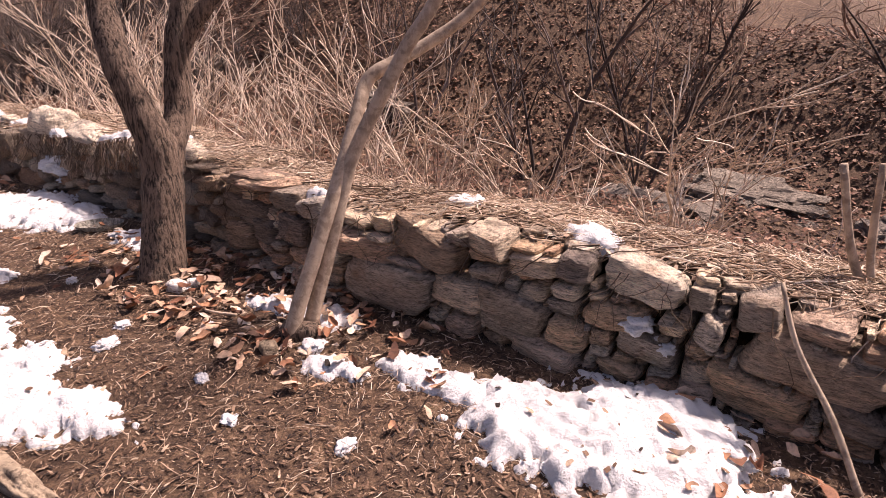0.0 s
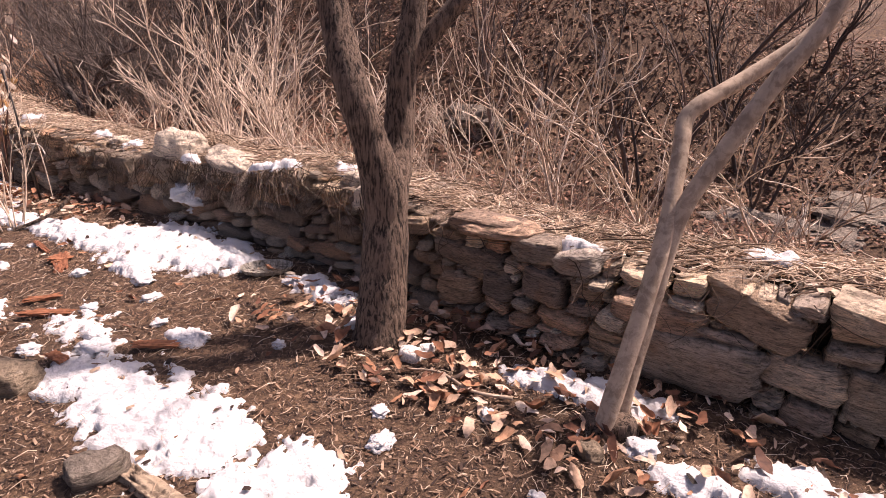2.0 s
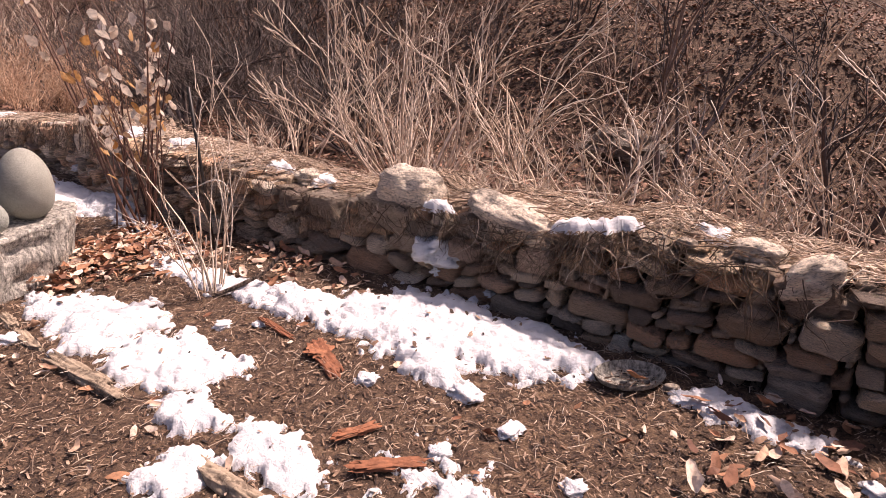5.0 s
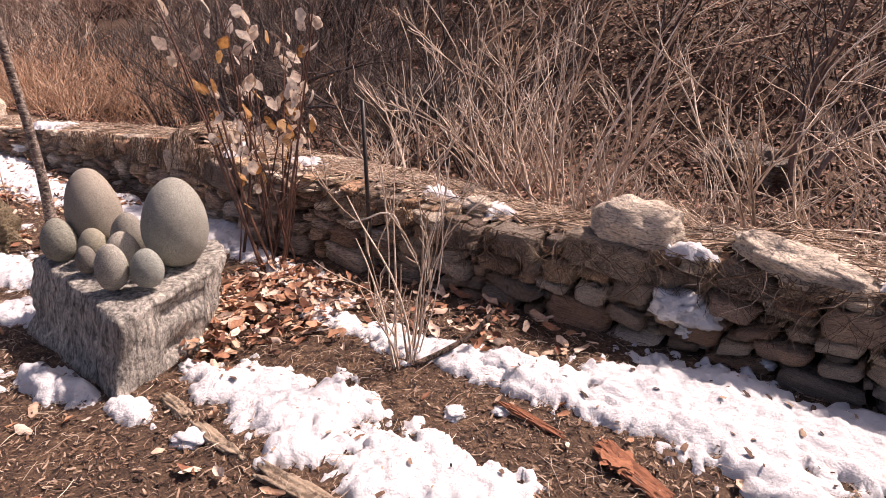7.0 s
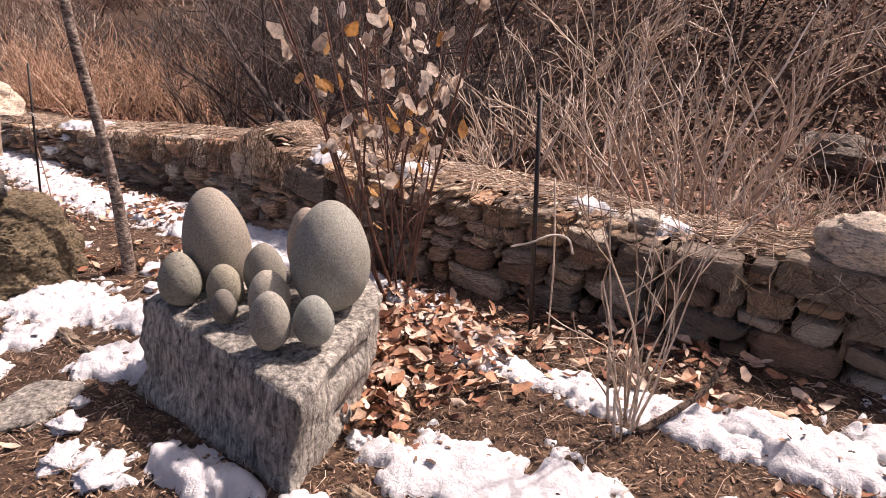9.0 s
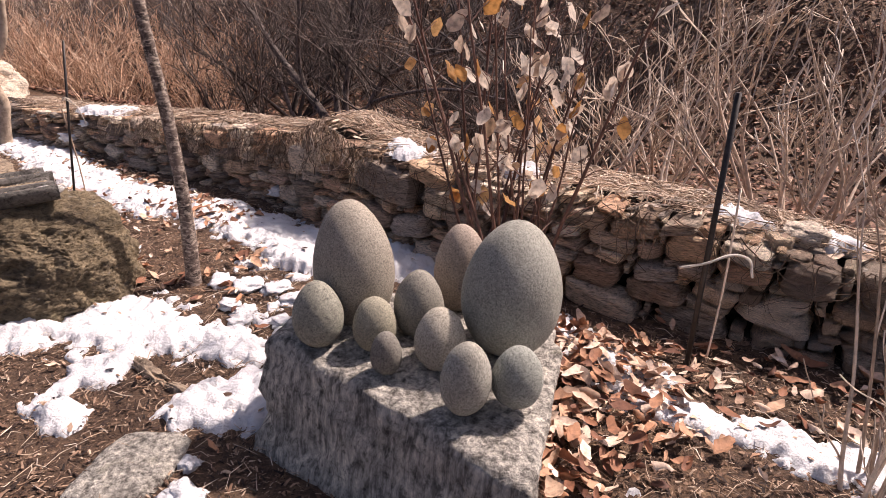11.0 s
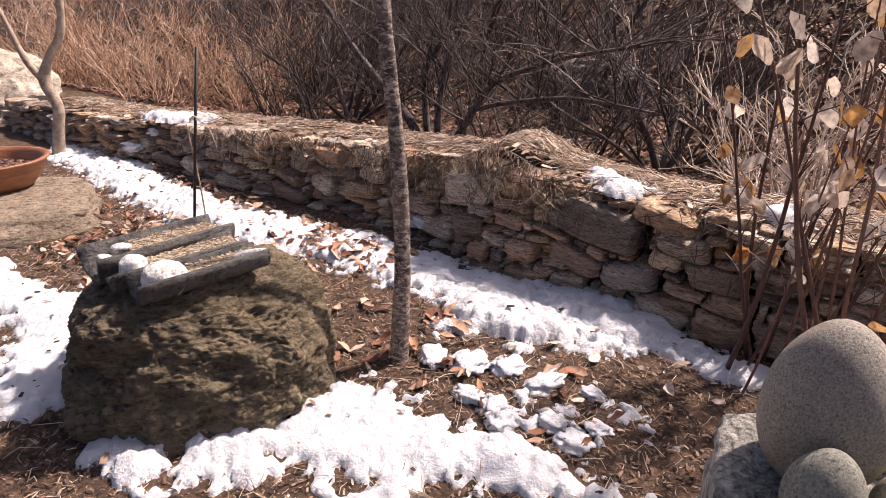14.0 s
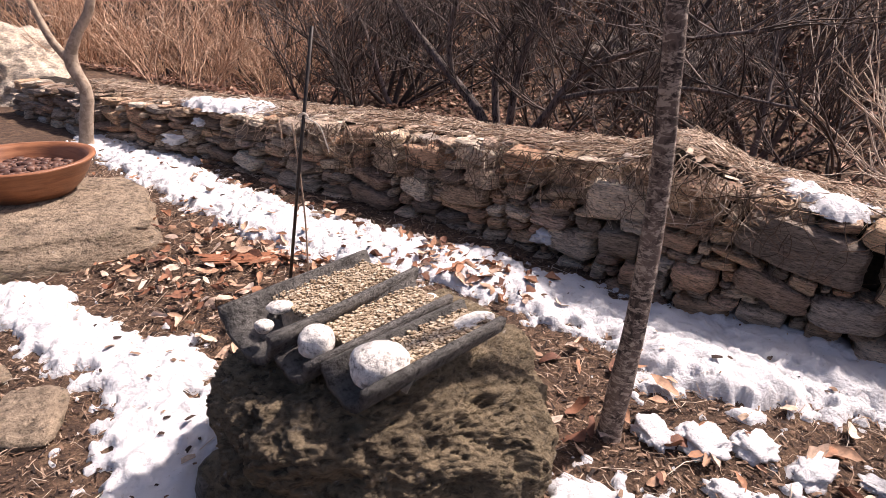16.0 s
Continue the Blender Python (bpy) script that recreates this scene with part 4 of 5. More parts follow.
for i, (s, d) in enumerate(((-0.9, 1.3), (4.3, 1.1), (2.6, 2.4), (-1.6, 2.4), (7.6, 1.5), (0.1, 1.5), (-0.4, 2.3), (1.3, 2.5))):
    copy_thing(SPARSE[i % 5], Matrix.Translation(on_ground(s, d)) @ pose(0, 0, 0, 0, 0, 67 * i + 30))
for i in range(10):
    s = rnd.uniform(1.6, 7.5)
    shrub(PALETANGLE[i % 3], on_ground(s, rnd.uniform(0.85, 2.2)), rnd.uniform(0, 360), rnd.uniform(0.45, 0.8), "low tangle of pale bare twigs behind the wall", "low twigs behind the wall")
for i in range(150):
    s, d = rnd.uniform(-9, 21), 2.4 + 11.5 * rnd.random() ** 1.15
    if (s < 3.8 and d < 9.5 and rnd.random() < 0.82) or (s < 7 and d < 7 and rnd.random() < 0.5):
        continue
    me = DARKTANGLE[i % 4] if s > 7 else TANGLE[i % 6] if i % 5 else PALETANGLE[i % 3]
    shrub(me, on_ground(s, d), rnd.uniform(0, 360), rnd.uniform(0.7, 1.3), "tangled leafless brush on the far slope", "brush on the slope")
for i in range(30):
    s, d = rnd.uniform(-8, 20), rnd.uniform(4.0, 13)
    shrub(TALL[i % 4], on_ground(s, d), rnd.uniform(0, 360), rnd.uniform(0.7, 1.3), "tall bare thin-stemmed tree on the far slope", "thin trees on the slope", "young_tree")
for i in range(90):
    s, d = rnd.uniform(6, 42), rnd.uniform(9, 30)
    if s > 20 or d > 13:
        shrub(DARKTANGLE[i % 4] if i % 3 else TANGLE[i % 6], on_ground(min(s, 24), d) + (at(s, 0) - at(min(s, 24), 0)), rnd.uniform(0, 360), rnd.uniform(1.5, 2.6), "tangled leafless brush high on the far slope", "brush on the slope")
for i in range(130):
    s, d = rnd.uniform(15, 46), rnd.uniform(4.5, 26)
    q = min(s, 24)
    shrub(TANGLE[i % 6] if i % 3 else PALETANGLE[i % 3], on_ground(q, d) + (at(s, 0) - at(q, 0)), rnd.uniform(0, 360), rnd.uniform(1.2, 2.1), "tangled leafless brush on the far hillside", "brush on the hillside")
for i in range(26):
    s, d = rnd.uniform(14.2, 21), rnd.uniform(0.9, 4.2)
    shrub(RUSTY[i % 3], on_ground(s, d), rnd.uniform(0, 360), rnd.uniform(0.8, 1.25), "thicket of rust-brown dry stalks beyond the wall", "rusty thicket", "thicket")


def plum_tree(p, seed):
    soup, r = Soup(), random.Random(seed)
    for way, ln, rad in (((-0.35, 0.1, 1), 1.5, 0.05), ((0.05, 0.2, 1), 1.6, 0.045), ((0.45, 0.0, 0.9), 1.5, 0.045), ((-0.8, -0.2, 0.8), 1.6, 0.04), ((0.85, -0.2, 0.75), 1.4, 0.035)):
        grow(soup, Vector((0, 0, -0.1)), Vector(way), ln, rad, 3, r, 0.12, 0.02, 5, 6, 0.62, 0.85, 0.004)
    return tagged(place("tree", soup.mesh("tree", M_DARKTWIG), Matrix.Translation(p)), "dark wide-branched leafless fruit tree behind the wall", "tree")


B = on_ground(11.0, 2.0)
tree = thing("tree", B, "dark many-stemmed leafless fruit tree spreading behind the wall", "tree")
r6 = random.Random(17)
for run, r0, r1 in ((((11.05, 2.0, -0.1), (11.25, 2.0, 0.32), (11.7, 2.0, 0.72), (12.16, 2.0, 1.13), (12.5, 2.05, 1.45), (13.1, 2.1, 1.95)), 0.062, 0.022),
                    (((10.92, 2.0, -0.1), (10.9, 2.0, 0.28), (10.86, 2.0, 0.74), (10.78, 2.05, 1.12), (10.55, 2.1, 1.7)), 0.05, 0.018),
                    (((11.0, 2.05, -0.1), (11.13, 2.1, 0.45), (11.14, 2.1, 0.92), (10.93, 2.15, 1.3), (10.85, 2.2, 1.95)), 0.045, 0.018),
                    (((10.88, 1.95, -0.1), (10.56, 1.95, 0.34), (10.3, 1.95, 0.75), (10.08, 1.95, 0.93), (9.5, 1.95, 1.15), (8.8, 1.95, 1.3)), 0.048, 0.014),
                    (((10.4, 1.95, 0.58), (10.0, 1.9, 0.7), (9.3, 1.85, 0.82), (8.5, 1.8, 0.78)), 0.028, 0.012),
                    (((11.6, 2.0, 0.65), (11.62, 1.95, 1.0), (11.5, 1.9, 1.5), (11.45, 1.9, 2.1)), 0.034, 0.014)):
    pts = [at(*q) - B for q in run]
    n = len(pts)
    part("limb", limb_mesh("limb", pts, [r0 + (r1 - r0) * i / (n - 1) for i in range(n)], M_PLUM, 10), tree)
    soup = Soup()
    for q in curve_points(pts, 4)[5:]:
        for _ in range(2):
            grow(soup, q, Vector((r6.uniform(-1, 1), r6.uniform(-0.6, 0.6), r6.uniform(0.1, 1.2))), r6.uniform(0.4, 1.0), 0.011, 2, r6, 0.16, 0.05, 4, 5, 0.6, 0.7, 0.0032)
    tagged(part("crown", soup.mesh("crown", M_DARKTWIG), tree), kind="stuff")
plum_tree(on_ground(13.4, 3.4), 72)
plum_tree(on_ground(8.8, 3.6), 73)

# ---- canes with dry leaves ----
B = at(7.2, -0.62, 0)
bush = thing("leafy_shrub", B, "upright red-brown canes still holding pale dry leaves", "shrub")
dry, r5 = Soup(), random.Random(11)
for i in range(18):
    p = at(7.2 + r5.uniform(-0.24, 0.26), -0.62 + r5.uniform(-0.18, 0.18), -0.03) - B
    way = Vector((r5.uniform(-0.5, 0.4), r5.uniform(-0.25, 0.2), 1)).normalized()
    soup, pts = Soup(), [p]
    h = r5.uniform(1.1, 2.0)
    thick = r5.uniform(0.75, 1.55)
    for k in range(9):
        way = (way + Vector((r5.uniform(-1, 1), r5.uniform(-1, 1), 0.3)) * 0.06).normalized()
        pts.append(pts[-1] + way * h / 9)
    soup.tube(pts, [(0.0085 - 0.0006 * k) * thick for k in range(10)], 6)
    for k in range(3, 10):
        for _ in range(2):
            side = Vector((r5.uniform(-1, 1), r5.uniform(-1, 1), r5.uniform(0.3, 1.2))).normalized()
            e = pts[k] + side * r5.uniform(0.06, 0.2)
            soup.tube([pts[k], pts[k].lerp(e, 0.5) + Vector((0, 0, 0.01)), e], [0.0035, 0.003, 0.002], 3, False)
            if r5.random() < (0.6 if pts[k].z > 0.7 else 0.2):
                for _ in range(r5.choice((1, 1, 2))):
                    dry.leaf(e + Vector((0, 0, -0.03)), r5.uniform(0.08, 0.12), r5.uniform(0.05, 0.07), r5.uniform(0, 6.3), r5.uniform(0.6, 2.2), r5.uniform(-0.7, 0.7), r5.uniform(0.1, 0.5))
    part("cane", soup.mesh("cane", M_CANE), bush)
tagged(part("leaves", dry.mesh("leaves", M_DRYLEAF), bush, "pale curled dry leaves"), kind="stuff")

# ---- stakes ----
def metal(name, colour, rough, metallic):
    m, t, b = shader(name, rough)
    n = noise_tex(t, coords(t, (1, 1, 1), True), 60, 5)
    t.links.new(ramp(t, n, [(0.35, colour), (0.7, tuple(c * 1.8 + 0.01 for c in colour))]), b.inputs["Base Color"])
    b.inputs["Metallic"].default_value = metallic
    return m


M_STAKE = metal("stake_metal", (0.025, 0.02, 0.018), 0.5, 0.4)
M_CORD = bits_mat("cord", [(0, (0.6, 0.55, 0.48)), (1, (0.7, 0.66, 0.6))])


def stake(p, tip, radius, label, cord):
    ob = thing("garden_stake", p, label, "stake", "garden stakes")
    P = Vector(p)
    s_ = Soup()
    s_.tube([Vector((0, 0, -0.05)), (Vector(tip) - P) * 0.5, Vector(tip) - P], [radius] * 3, 10)
    part("rod", s_.mesh("rod", M_STAKE), ob)
    c = Soup()
    for pts, rad in cord:
        c.tube(curve_points(local(pts, p), 5), [rad] * (5 * (len(pts) - 1) + 1), 5)
    part("tie", c.mesh("tie", M_CORD), ob, "pale twine tied round the rod")
    k = Soup()
    k.tube(curve_points([Vector((0.1, 0.03, -0.02)), Vector((0.1, 0.02, 0.4)), Vector((0.07, 0.0, 0.85))], 5), [0.005] * 11, 5)
    part("cane", k.mesh("cane", M_STRAW), ob, "thin dry stem beside the rod")


stake((-9.3, 7.84, 0), (-9.12, 7.85, 1.28), 0.0085, "thin dark metal garden stake standing in the soil",
      [([(-9.2, 7.83, 0.88), (-9.17, 7.82, 0.9), (-9.16, 7.86, 0.87), (-9.2, 7.86, 0.88)], 0.006), ([(-9.17, 7.83, 0.88), (-9.1, 7.82, 0.84), (-9.06, 7.82, 0.72)], 0.003)])
stake((-5.35, 5.92, 0), (-5.38, 5.9, 1.23), 0.012, "dark metal garden stake near the wall",
      [([(-5.48, 5.9, 0.5), (-5.38, 5.88, 0.53), (-5.28, 5.88, 0.57), (-5.2, 5.88, 0.55), (-5.17, 5.88, 0.47)], 0.006)])

# ---- grey block with egg-shaped stones ----
def block_mesh():
    bottom = [(-6.34, 4.73), (-6.17, 5.3), (-6.32, 5.68), (-7.0, 5.74), (-7.2, 5.34)]
    upper = [(-6.29, 4.79, 0.35), (-6.06, 5.45, 0.4), (-6.22, 5.76, 0.42), (-6.95, 5.82, 0.42), (-7.12, 5.44, 0.39)]
    per, rings = 22, 20
    v, f = [], []

    def ring(k):
        out = []
        for i in range(5):
            for j in range(per):
                t = j / per
                b = Vector((*bottom[i], -0.1)).lerp(Vector((*bottom[(i + 1) % 5], -0.1)), t)
                u = Vector(upper[i]).lerp(Vector(upper[(i + 1) % 5]), t)
                p = b.lerp(u, k)
                out.append(p)
        return out

    centre = Vector((-6.6, 5.35, 0.41))
    stack = [ring(k / rings) for k in range(rings)] + [[centre.lerp(p, q) + Vector((0, 0, dz)) for p in ring(1)] for q, dz in ((1, -0.02), (0.985, -0.005), (0.93, 0), (0.85, 0), (0.75, 0), (0.65, 0), (0.55, 0), (0.45, 0), (0.35, 0), (0.25, 0), (0.12, 0))]
    n = 5 * per
    for rg in stack:
        for p in rg:
            q = p + Vector((nz(p.x * 6, p.y * 6, p.z * 6), nz(p.y * 6, p.z * 6, p.x * 6 + 3), 0.7 * nz(p.z * 6, p.x * 6, p.y * 6))) * 0.022
            q += Vector((nz(p.x * 19, p.y * 19, p.z * 19), nz(p.y * 19, p.z * 19, p.x * 19 + 3), nz(p.x * 17, p.y * 17, 4))) * 0.009
            chip = max(0.0, nz(p.x * 9 + 4, p.y * 9, p.z * 9) - 0.12)
            q = q.lerp(centre - Vector((0, 0, 0.2)), 0.16 * chip)
            q += Vector((nz(p.x * 41, p.y * 41, p.z * 14), nz(p.y * 41, p.z * 14, p.x * 41), 0.8 * nz(p.x * 38, p.y * 38, 9))) * 0.005
            v.append(tuple(q))
    for j in range(len(stack) - 1):
        for i in range(n):
            a, b = j * n + i, j * n + (i + 1) % n
            f.append((a, b, b + n, a + n))
    f.append(tuple(range((len(stack) - 1) * n, len(stack) * n)))
    return mesh_of("stone_block", v, f, M_PLINTH)


tagged(place("stone_block", block_mesh(), Matrix.Translation((0.01, -0.03, 0.025))), "rough weathered grey stone block used as a pedestal", "stone block")


def egg_mat(name, colour, spots):
    m, t, b = shader(name, 0.8)
    o = coords(t)
    n = noise_tex(t, o, 170, 4, 0.85)
    big = noise_tex(t, o, 6, 5, 0.6)
    col = blend(t, 0.8, colour, ramp(t, n, [(0.36, (0.2, 0.2, 0.19)), (0.5, (1.0, 1.0, 1.0)), (0.66, (1.7, 1.7, 1.68))]), "MULTIPLY")
    col = blend(t, 0.6, col, ramp(t, big, [(0.3, (0.75, 0.72, 0.68)), (0.7, (1.2, 1.2, 1.2))]), "MULTIPLY")
    col = blend(t, ramp(t, noise_tex(t, o, 85, 4, 0.75), [(0.56, (0, 0, 0)), (0.65, (spots, spots, spots))]), col, (0.07, 0.065, 0.06))
    t.links.new(col, b.inputs["Base Color"])
    bump(t, b, [n, big], 0.004, 0.8)
    return m


def egg(x, y, z, w, h, colour, spots, label, lean=(0, 0), yaw=0, flat=0.94):
    v, f, nr, ns = [], [], 26, 36
    for i in range(nr + 1):
        th = math.pi * i / nr
        zz = -math.cos(th)
        rr = math.sin(th) * (1 - 0.13 * zz)
        for k in range(ns):
            a = 2 * math.pi * k / ns
            p = Vector((rr * math.cos(a), rr * math.sin(a) * flat, zz))
            p *= 1 + 0.03 * noise.noise(p * 1.3 + Vector((x * 5, y * 5, 0)))
            v.append((p.x * w / 2, p.y * w / 2, p.z * h / 2 + h / 2))
    for i in range(nr):
        for k in range(ns):
            a, b = i * ns + k, i * ns + (k + 1) % ns
            f.append((a, b, b + ns, a + ns))
    me = mesh_of("egg_stone", v, f, egg_mat("river_stone", colour, spots))
    return tagged(place("egg_stone", me, pose(x, y, z, lean[0], lean[1], yaw)), label, "stone", "egg-shaped stones on the block")


egg(-6.811, 5.541, 0.392, 0.301, 0.487, (0.349, 0.313, 0.257), 0.15, "large tall egg-shaped beige river stone on the block", (0, -2), -30, 0.9)
egg(-6.286, 5.341, 0.414, 0.333, 0.467, (0.335, 0.332, 0.286), 0.5, "largest egg-shaped speckled grey-green stone on the block", (-3, 2), -50, 0.95)
egg(-6.427, 5.622, 0.419, 0.203, 0.351, (0.382, 0.313, 0.257), 0.35, "tall pinkish egg-shaped stone behind the others")
egg(-6.579, 5.433, 0.414, 0.176, 0.253, (0.287, 0.270, 0.230), 0.3, "medium brown-grey egg-shaped stone on the block")
egg(-6.917, 5.367, 0.412, 0.172, 0.237, (0.318, 0.313, 0.257), 0.95, "dark-speckled egg-shaped stone on the block's edge")
egg(-6.723, 5.349, 0.406, 0.149, 0.2, (0.349, 0.325, 0.247), 0.4, "small olive-tan egg-shaped stone on the block")
egg(-6.673, 5.2, 0.414, 0.1, 0.148, (0.211, 0.195, 0.169), 0.1, "smallest dark brown egg-shaped stone on the block")
egg(-6.504, 5.239, 0.412, 0.167, 0.214, (0.446, 0.411, 0.339), 0.15, "cream rounded egg-shaped stone on the block")
egg(-6.438, 5.013, 0.412, 0.145, 0.23, (0.370, 0.358, 0.308), 0.5, "pitted light grey egg-shaped stone near the block's corner", (0, 3))
egg(-6.282, 5.044, 0.416, 0.147, 0.195, (0.31, 0.325, 0.288), 0.35, "rounded greenish grey stone near the block's edge")

# ---- boulder with roof tiles ----
def boulder_mesh(seed, size, n=18, mat=None):
    verts, faces = box_grid(n)
    out = []
    for v in verts:
        p = v.lerp(v.normalized() * 1.13, 0.86)
        q = p * 1.4 + Vector((seed, 0, 0))
        k = 1.03 + 0.14 * noise.noise(q) + 0.08 * noise.noise(q * 2.6) - 0.09 * max(0, noise.noise(q * 4.2)) - 0.06 * max(0, noise.noise(q * 8 + Vector((0, 3, 0))) - 0.2) - 0.05 * abs(noise.noise(Vector((q.x * 9, q.y * 9, q.z * 17)))) - 0.045 * max(0, noise.noise(q * 30)) - 0.03 * abs(noise.noise(q * 52))
        p = p * k
        out.append((p.x * size[0] / 2, p.y * size[1] / 2, p.z * size[2] / 2))
    return mesh_of("boulder", out, faces, mat or M_BOULDER)


tagged(place("boulder", boulder_mesh(3, (0.99, 0.84, 0.8), 84), pose(-8.748, 6.53, 0.125, 0, 0, 8)), "large pitted dark brown boulder with moss on its side", "boulder")
tagged(place("stone", boulder_mesh(9, (0.15, 0.16, 0.15), 8, M_ROCK), pose(-9.23, 6.44, 0.05, 0, 0, 20)), "smooth grey stone wedged beside the boulder", "stone")
tagged(place("rock", boulder_mesh(5, (1.7, 1.2, 1.5), 36, M_PALE), Matrix.Translation(at(16.9, 0.1, 0.0)) @ pose(0, 0, 0, 0, 12, WALL_YAW)), "huge pale grey rock at the end of the wall", "rock")


def tile_mesh(length, r0, r1, thick, arc=1.42):
    v, f, na, nl = [], [], 14, 8
    for side in (0, 1):
        for j in range(nl + 1):
            x = (j / nl - 0.5) * length
            r = r0 + (r1 - r0) * j / nl - side * thick
            for i in range(na + 1):
                a = -arc + 2 * arc * i / na
                v.append((x + 0.006 * nz(i * 0.6, j * 0.6, length), r * math.sin(a), r0 - r * math.cos(a) + 0.003 * nz(i, j, 2)))
    m = (na + 1) * (nl + 1)
    for j in range(nl):
        for i in range(na):
            a = j * (na + 1) + i
            f.append((a, a + 1, a + na + 2, a + na + 1))
            f.append((m + a, m + a + na + 1, m + a + na + 2, m + a + 1))
        for i in (0, na):
            a, b = j * (na + 1) + i, (j + 1) * (na + 1) + i
            f.append((a, b, m + b, m + a) if i == 0 else (a, m + a, m + b, b))
    for i in range(na):
        f.append((i, m + i, m + i + 1, i + 1))
        a = nl * (na + 1) + i
        f.append((a, a + 1, m + a + 1, m + a))
    return mesh_of("roof_tile", v, f, M_TILE)


M_GRAVEL = bits_mat("gravel", [(0, (0.24, 0.17, 0.11)), (0.5, (0.44, 0.35, 0.24)), (1, (0.66, 0.57, 0.45))], 0.85, 80)
PEBBLE = box_grid(1)


def roof_tile(x, y, z, length, r0, r1, yaw, pitch, roll, label, seed):
    m = pose(x, y, z, roll, pitch, yaw)
    tagged(place("roof_tile", tile_mesh(length, r0, r1, 0.02), m), label, "roof tile", "old roof tiles on the boulder")
    g, r = Soup(), random.Random(seed)
    n = 16
    for j in range(9):
        for i in range(n + 1):
            yy = (i / n - 0.5) * 1.66 * r0
            g.v.append(Vector(((j / 8 * 0.7 - 0.24) * length, yy, r0 * (0.62 if j else 0.2) + 0.012 * nz(j * 0.9, i * 0.7, seed))))
    for j in range(8):
        for i in range(n):
            a = j * (n + 1) + i
            g.f.append((a, a + n + 1, a + n + 2, a + 1))
    for _ in range(2400):
        c = Vector((r.uniform(-0.22, 0.46) * length, r.gauss(0, 0.36) * r0, r0 * 0.62 + r.uniform(0, 0.014)))
        c.y = max(-0.78 * r0, min(0.78 * r0, c.y))
        q, b = r.uniform(0.002, 0.005), len(g.v)
        g.v += [c + Vector((a.x * q * r.uniform(0.7, 1.3), a.y * q * r.uniform(0.7, 1.3), a.z * q * 0.7)) for a in PEBBLE[0]]
        g.f += [tuple(b + i for i in ff) for ff in PEBBLE[1]]
    tagged(place("gravel_bed", g.mesh("gravel_bed", M_GRAVEL, True), m), "tan gravel and grain lying in a roof tile", "gravel", kind="stuff")


roof_tile(-8.64, 6.345, 0.545, 0.465, 0.104, 0.095, 38, -3, -8, "curved grey clay roof tile filled with gravel on the boulder", 1)
roof_tile(-8.79, 6.5, 0.52, 0.5, 0.11, 0.1, 40, -2, -4, "curved grey clay roof tile filled with soil on the boulder", 2)
roof_tile(-8.92, 6.65, 0.49, 0.54, 0.15, 0.14, 44, -2, -6, "broad broken clay roof tile filled with grain on the boulder", 3)
for i, (x, y, z, sx, sy, sz, yaw) in enumerate(((-8.745, 6.265, 0.62, 0.14, 0.115, 0.1, 30), (-8.92, 6.4, 0.595, 0.09, 0.085, 0.08, 0), (-8.5, 6.45, 0.615, 0.14, 0.08, 0.05, 40), (-9.05, 6.58, 0.59, 0.07, 0.05, 0.035, 20),
                                                (-9.08, 6.5, 0.575, 0.05, 0.045, 0.04, 70), (-8.62, 6.62, 0.59, 0.1, 0.05, 0.03, 60), (-8.72, 6.74, 0.585, 0.11, 0.06, 0.03, 50))):
    tagged(place("white_stone", rock_mesh("white_stone", M_QUARTZ, 400 + i, (sx, sy, sz), 8, 0.95, 0.12, 1.0, False), pose(x, y, z, 0, 0, yaw)), "white rounded quartz stone lying in a roof tile", "stone", "white stones in the tiles")

# ---- flat slab and clay bowl ----
M_LOGSTONE = stone_mat("mossy_slab", [(0, (0.28, 0.22, 0.16)), (1, (0.32, 0.25, 0.18))], 2, 30, 0.03, (0.17, 0.12, 0.08), True)
tagged(place("stone_slab", rock_mesh("stone_slab", M_LOGSTONE, 501, (1.25, 1.1, 0.3), 12, 0.42, 0.12, 1.4, False), pose(-10.87, 8.34, 0.03, 2, 0, 35)), "broad flat weathered stone slab on the ground", "stone slab")


def clay_material():
    m, t, b = shader("terracotta", 0.45)
    o = coords(t)
    n = noise_tex(t, coords(t, (2, 2, 14)), 3, 6, 0.6)
    col = ramp(t, n, [(0.3, (0.2, 0.075, 0.035)), (0.55, (0.36, 0.15, 0.07)), (0.8, (0.46, 0.22, 0.11))])
    col = blend(t, ramp(t, noise_tex(t, o, 8, 5), [(0.5, (0, 0, 0)), (0.7, (0.5, 0.5, 0.5))]), col, (0.2, 0.09, 0.05))
    t.links.new(col, b.inputs["Base Color"])
    bump(t, b, [n], 0.004)
    return m


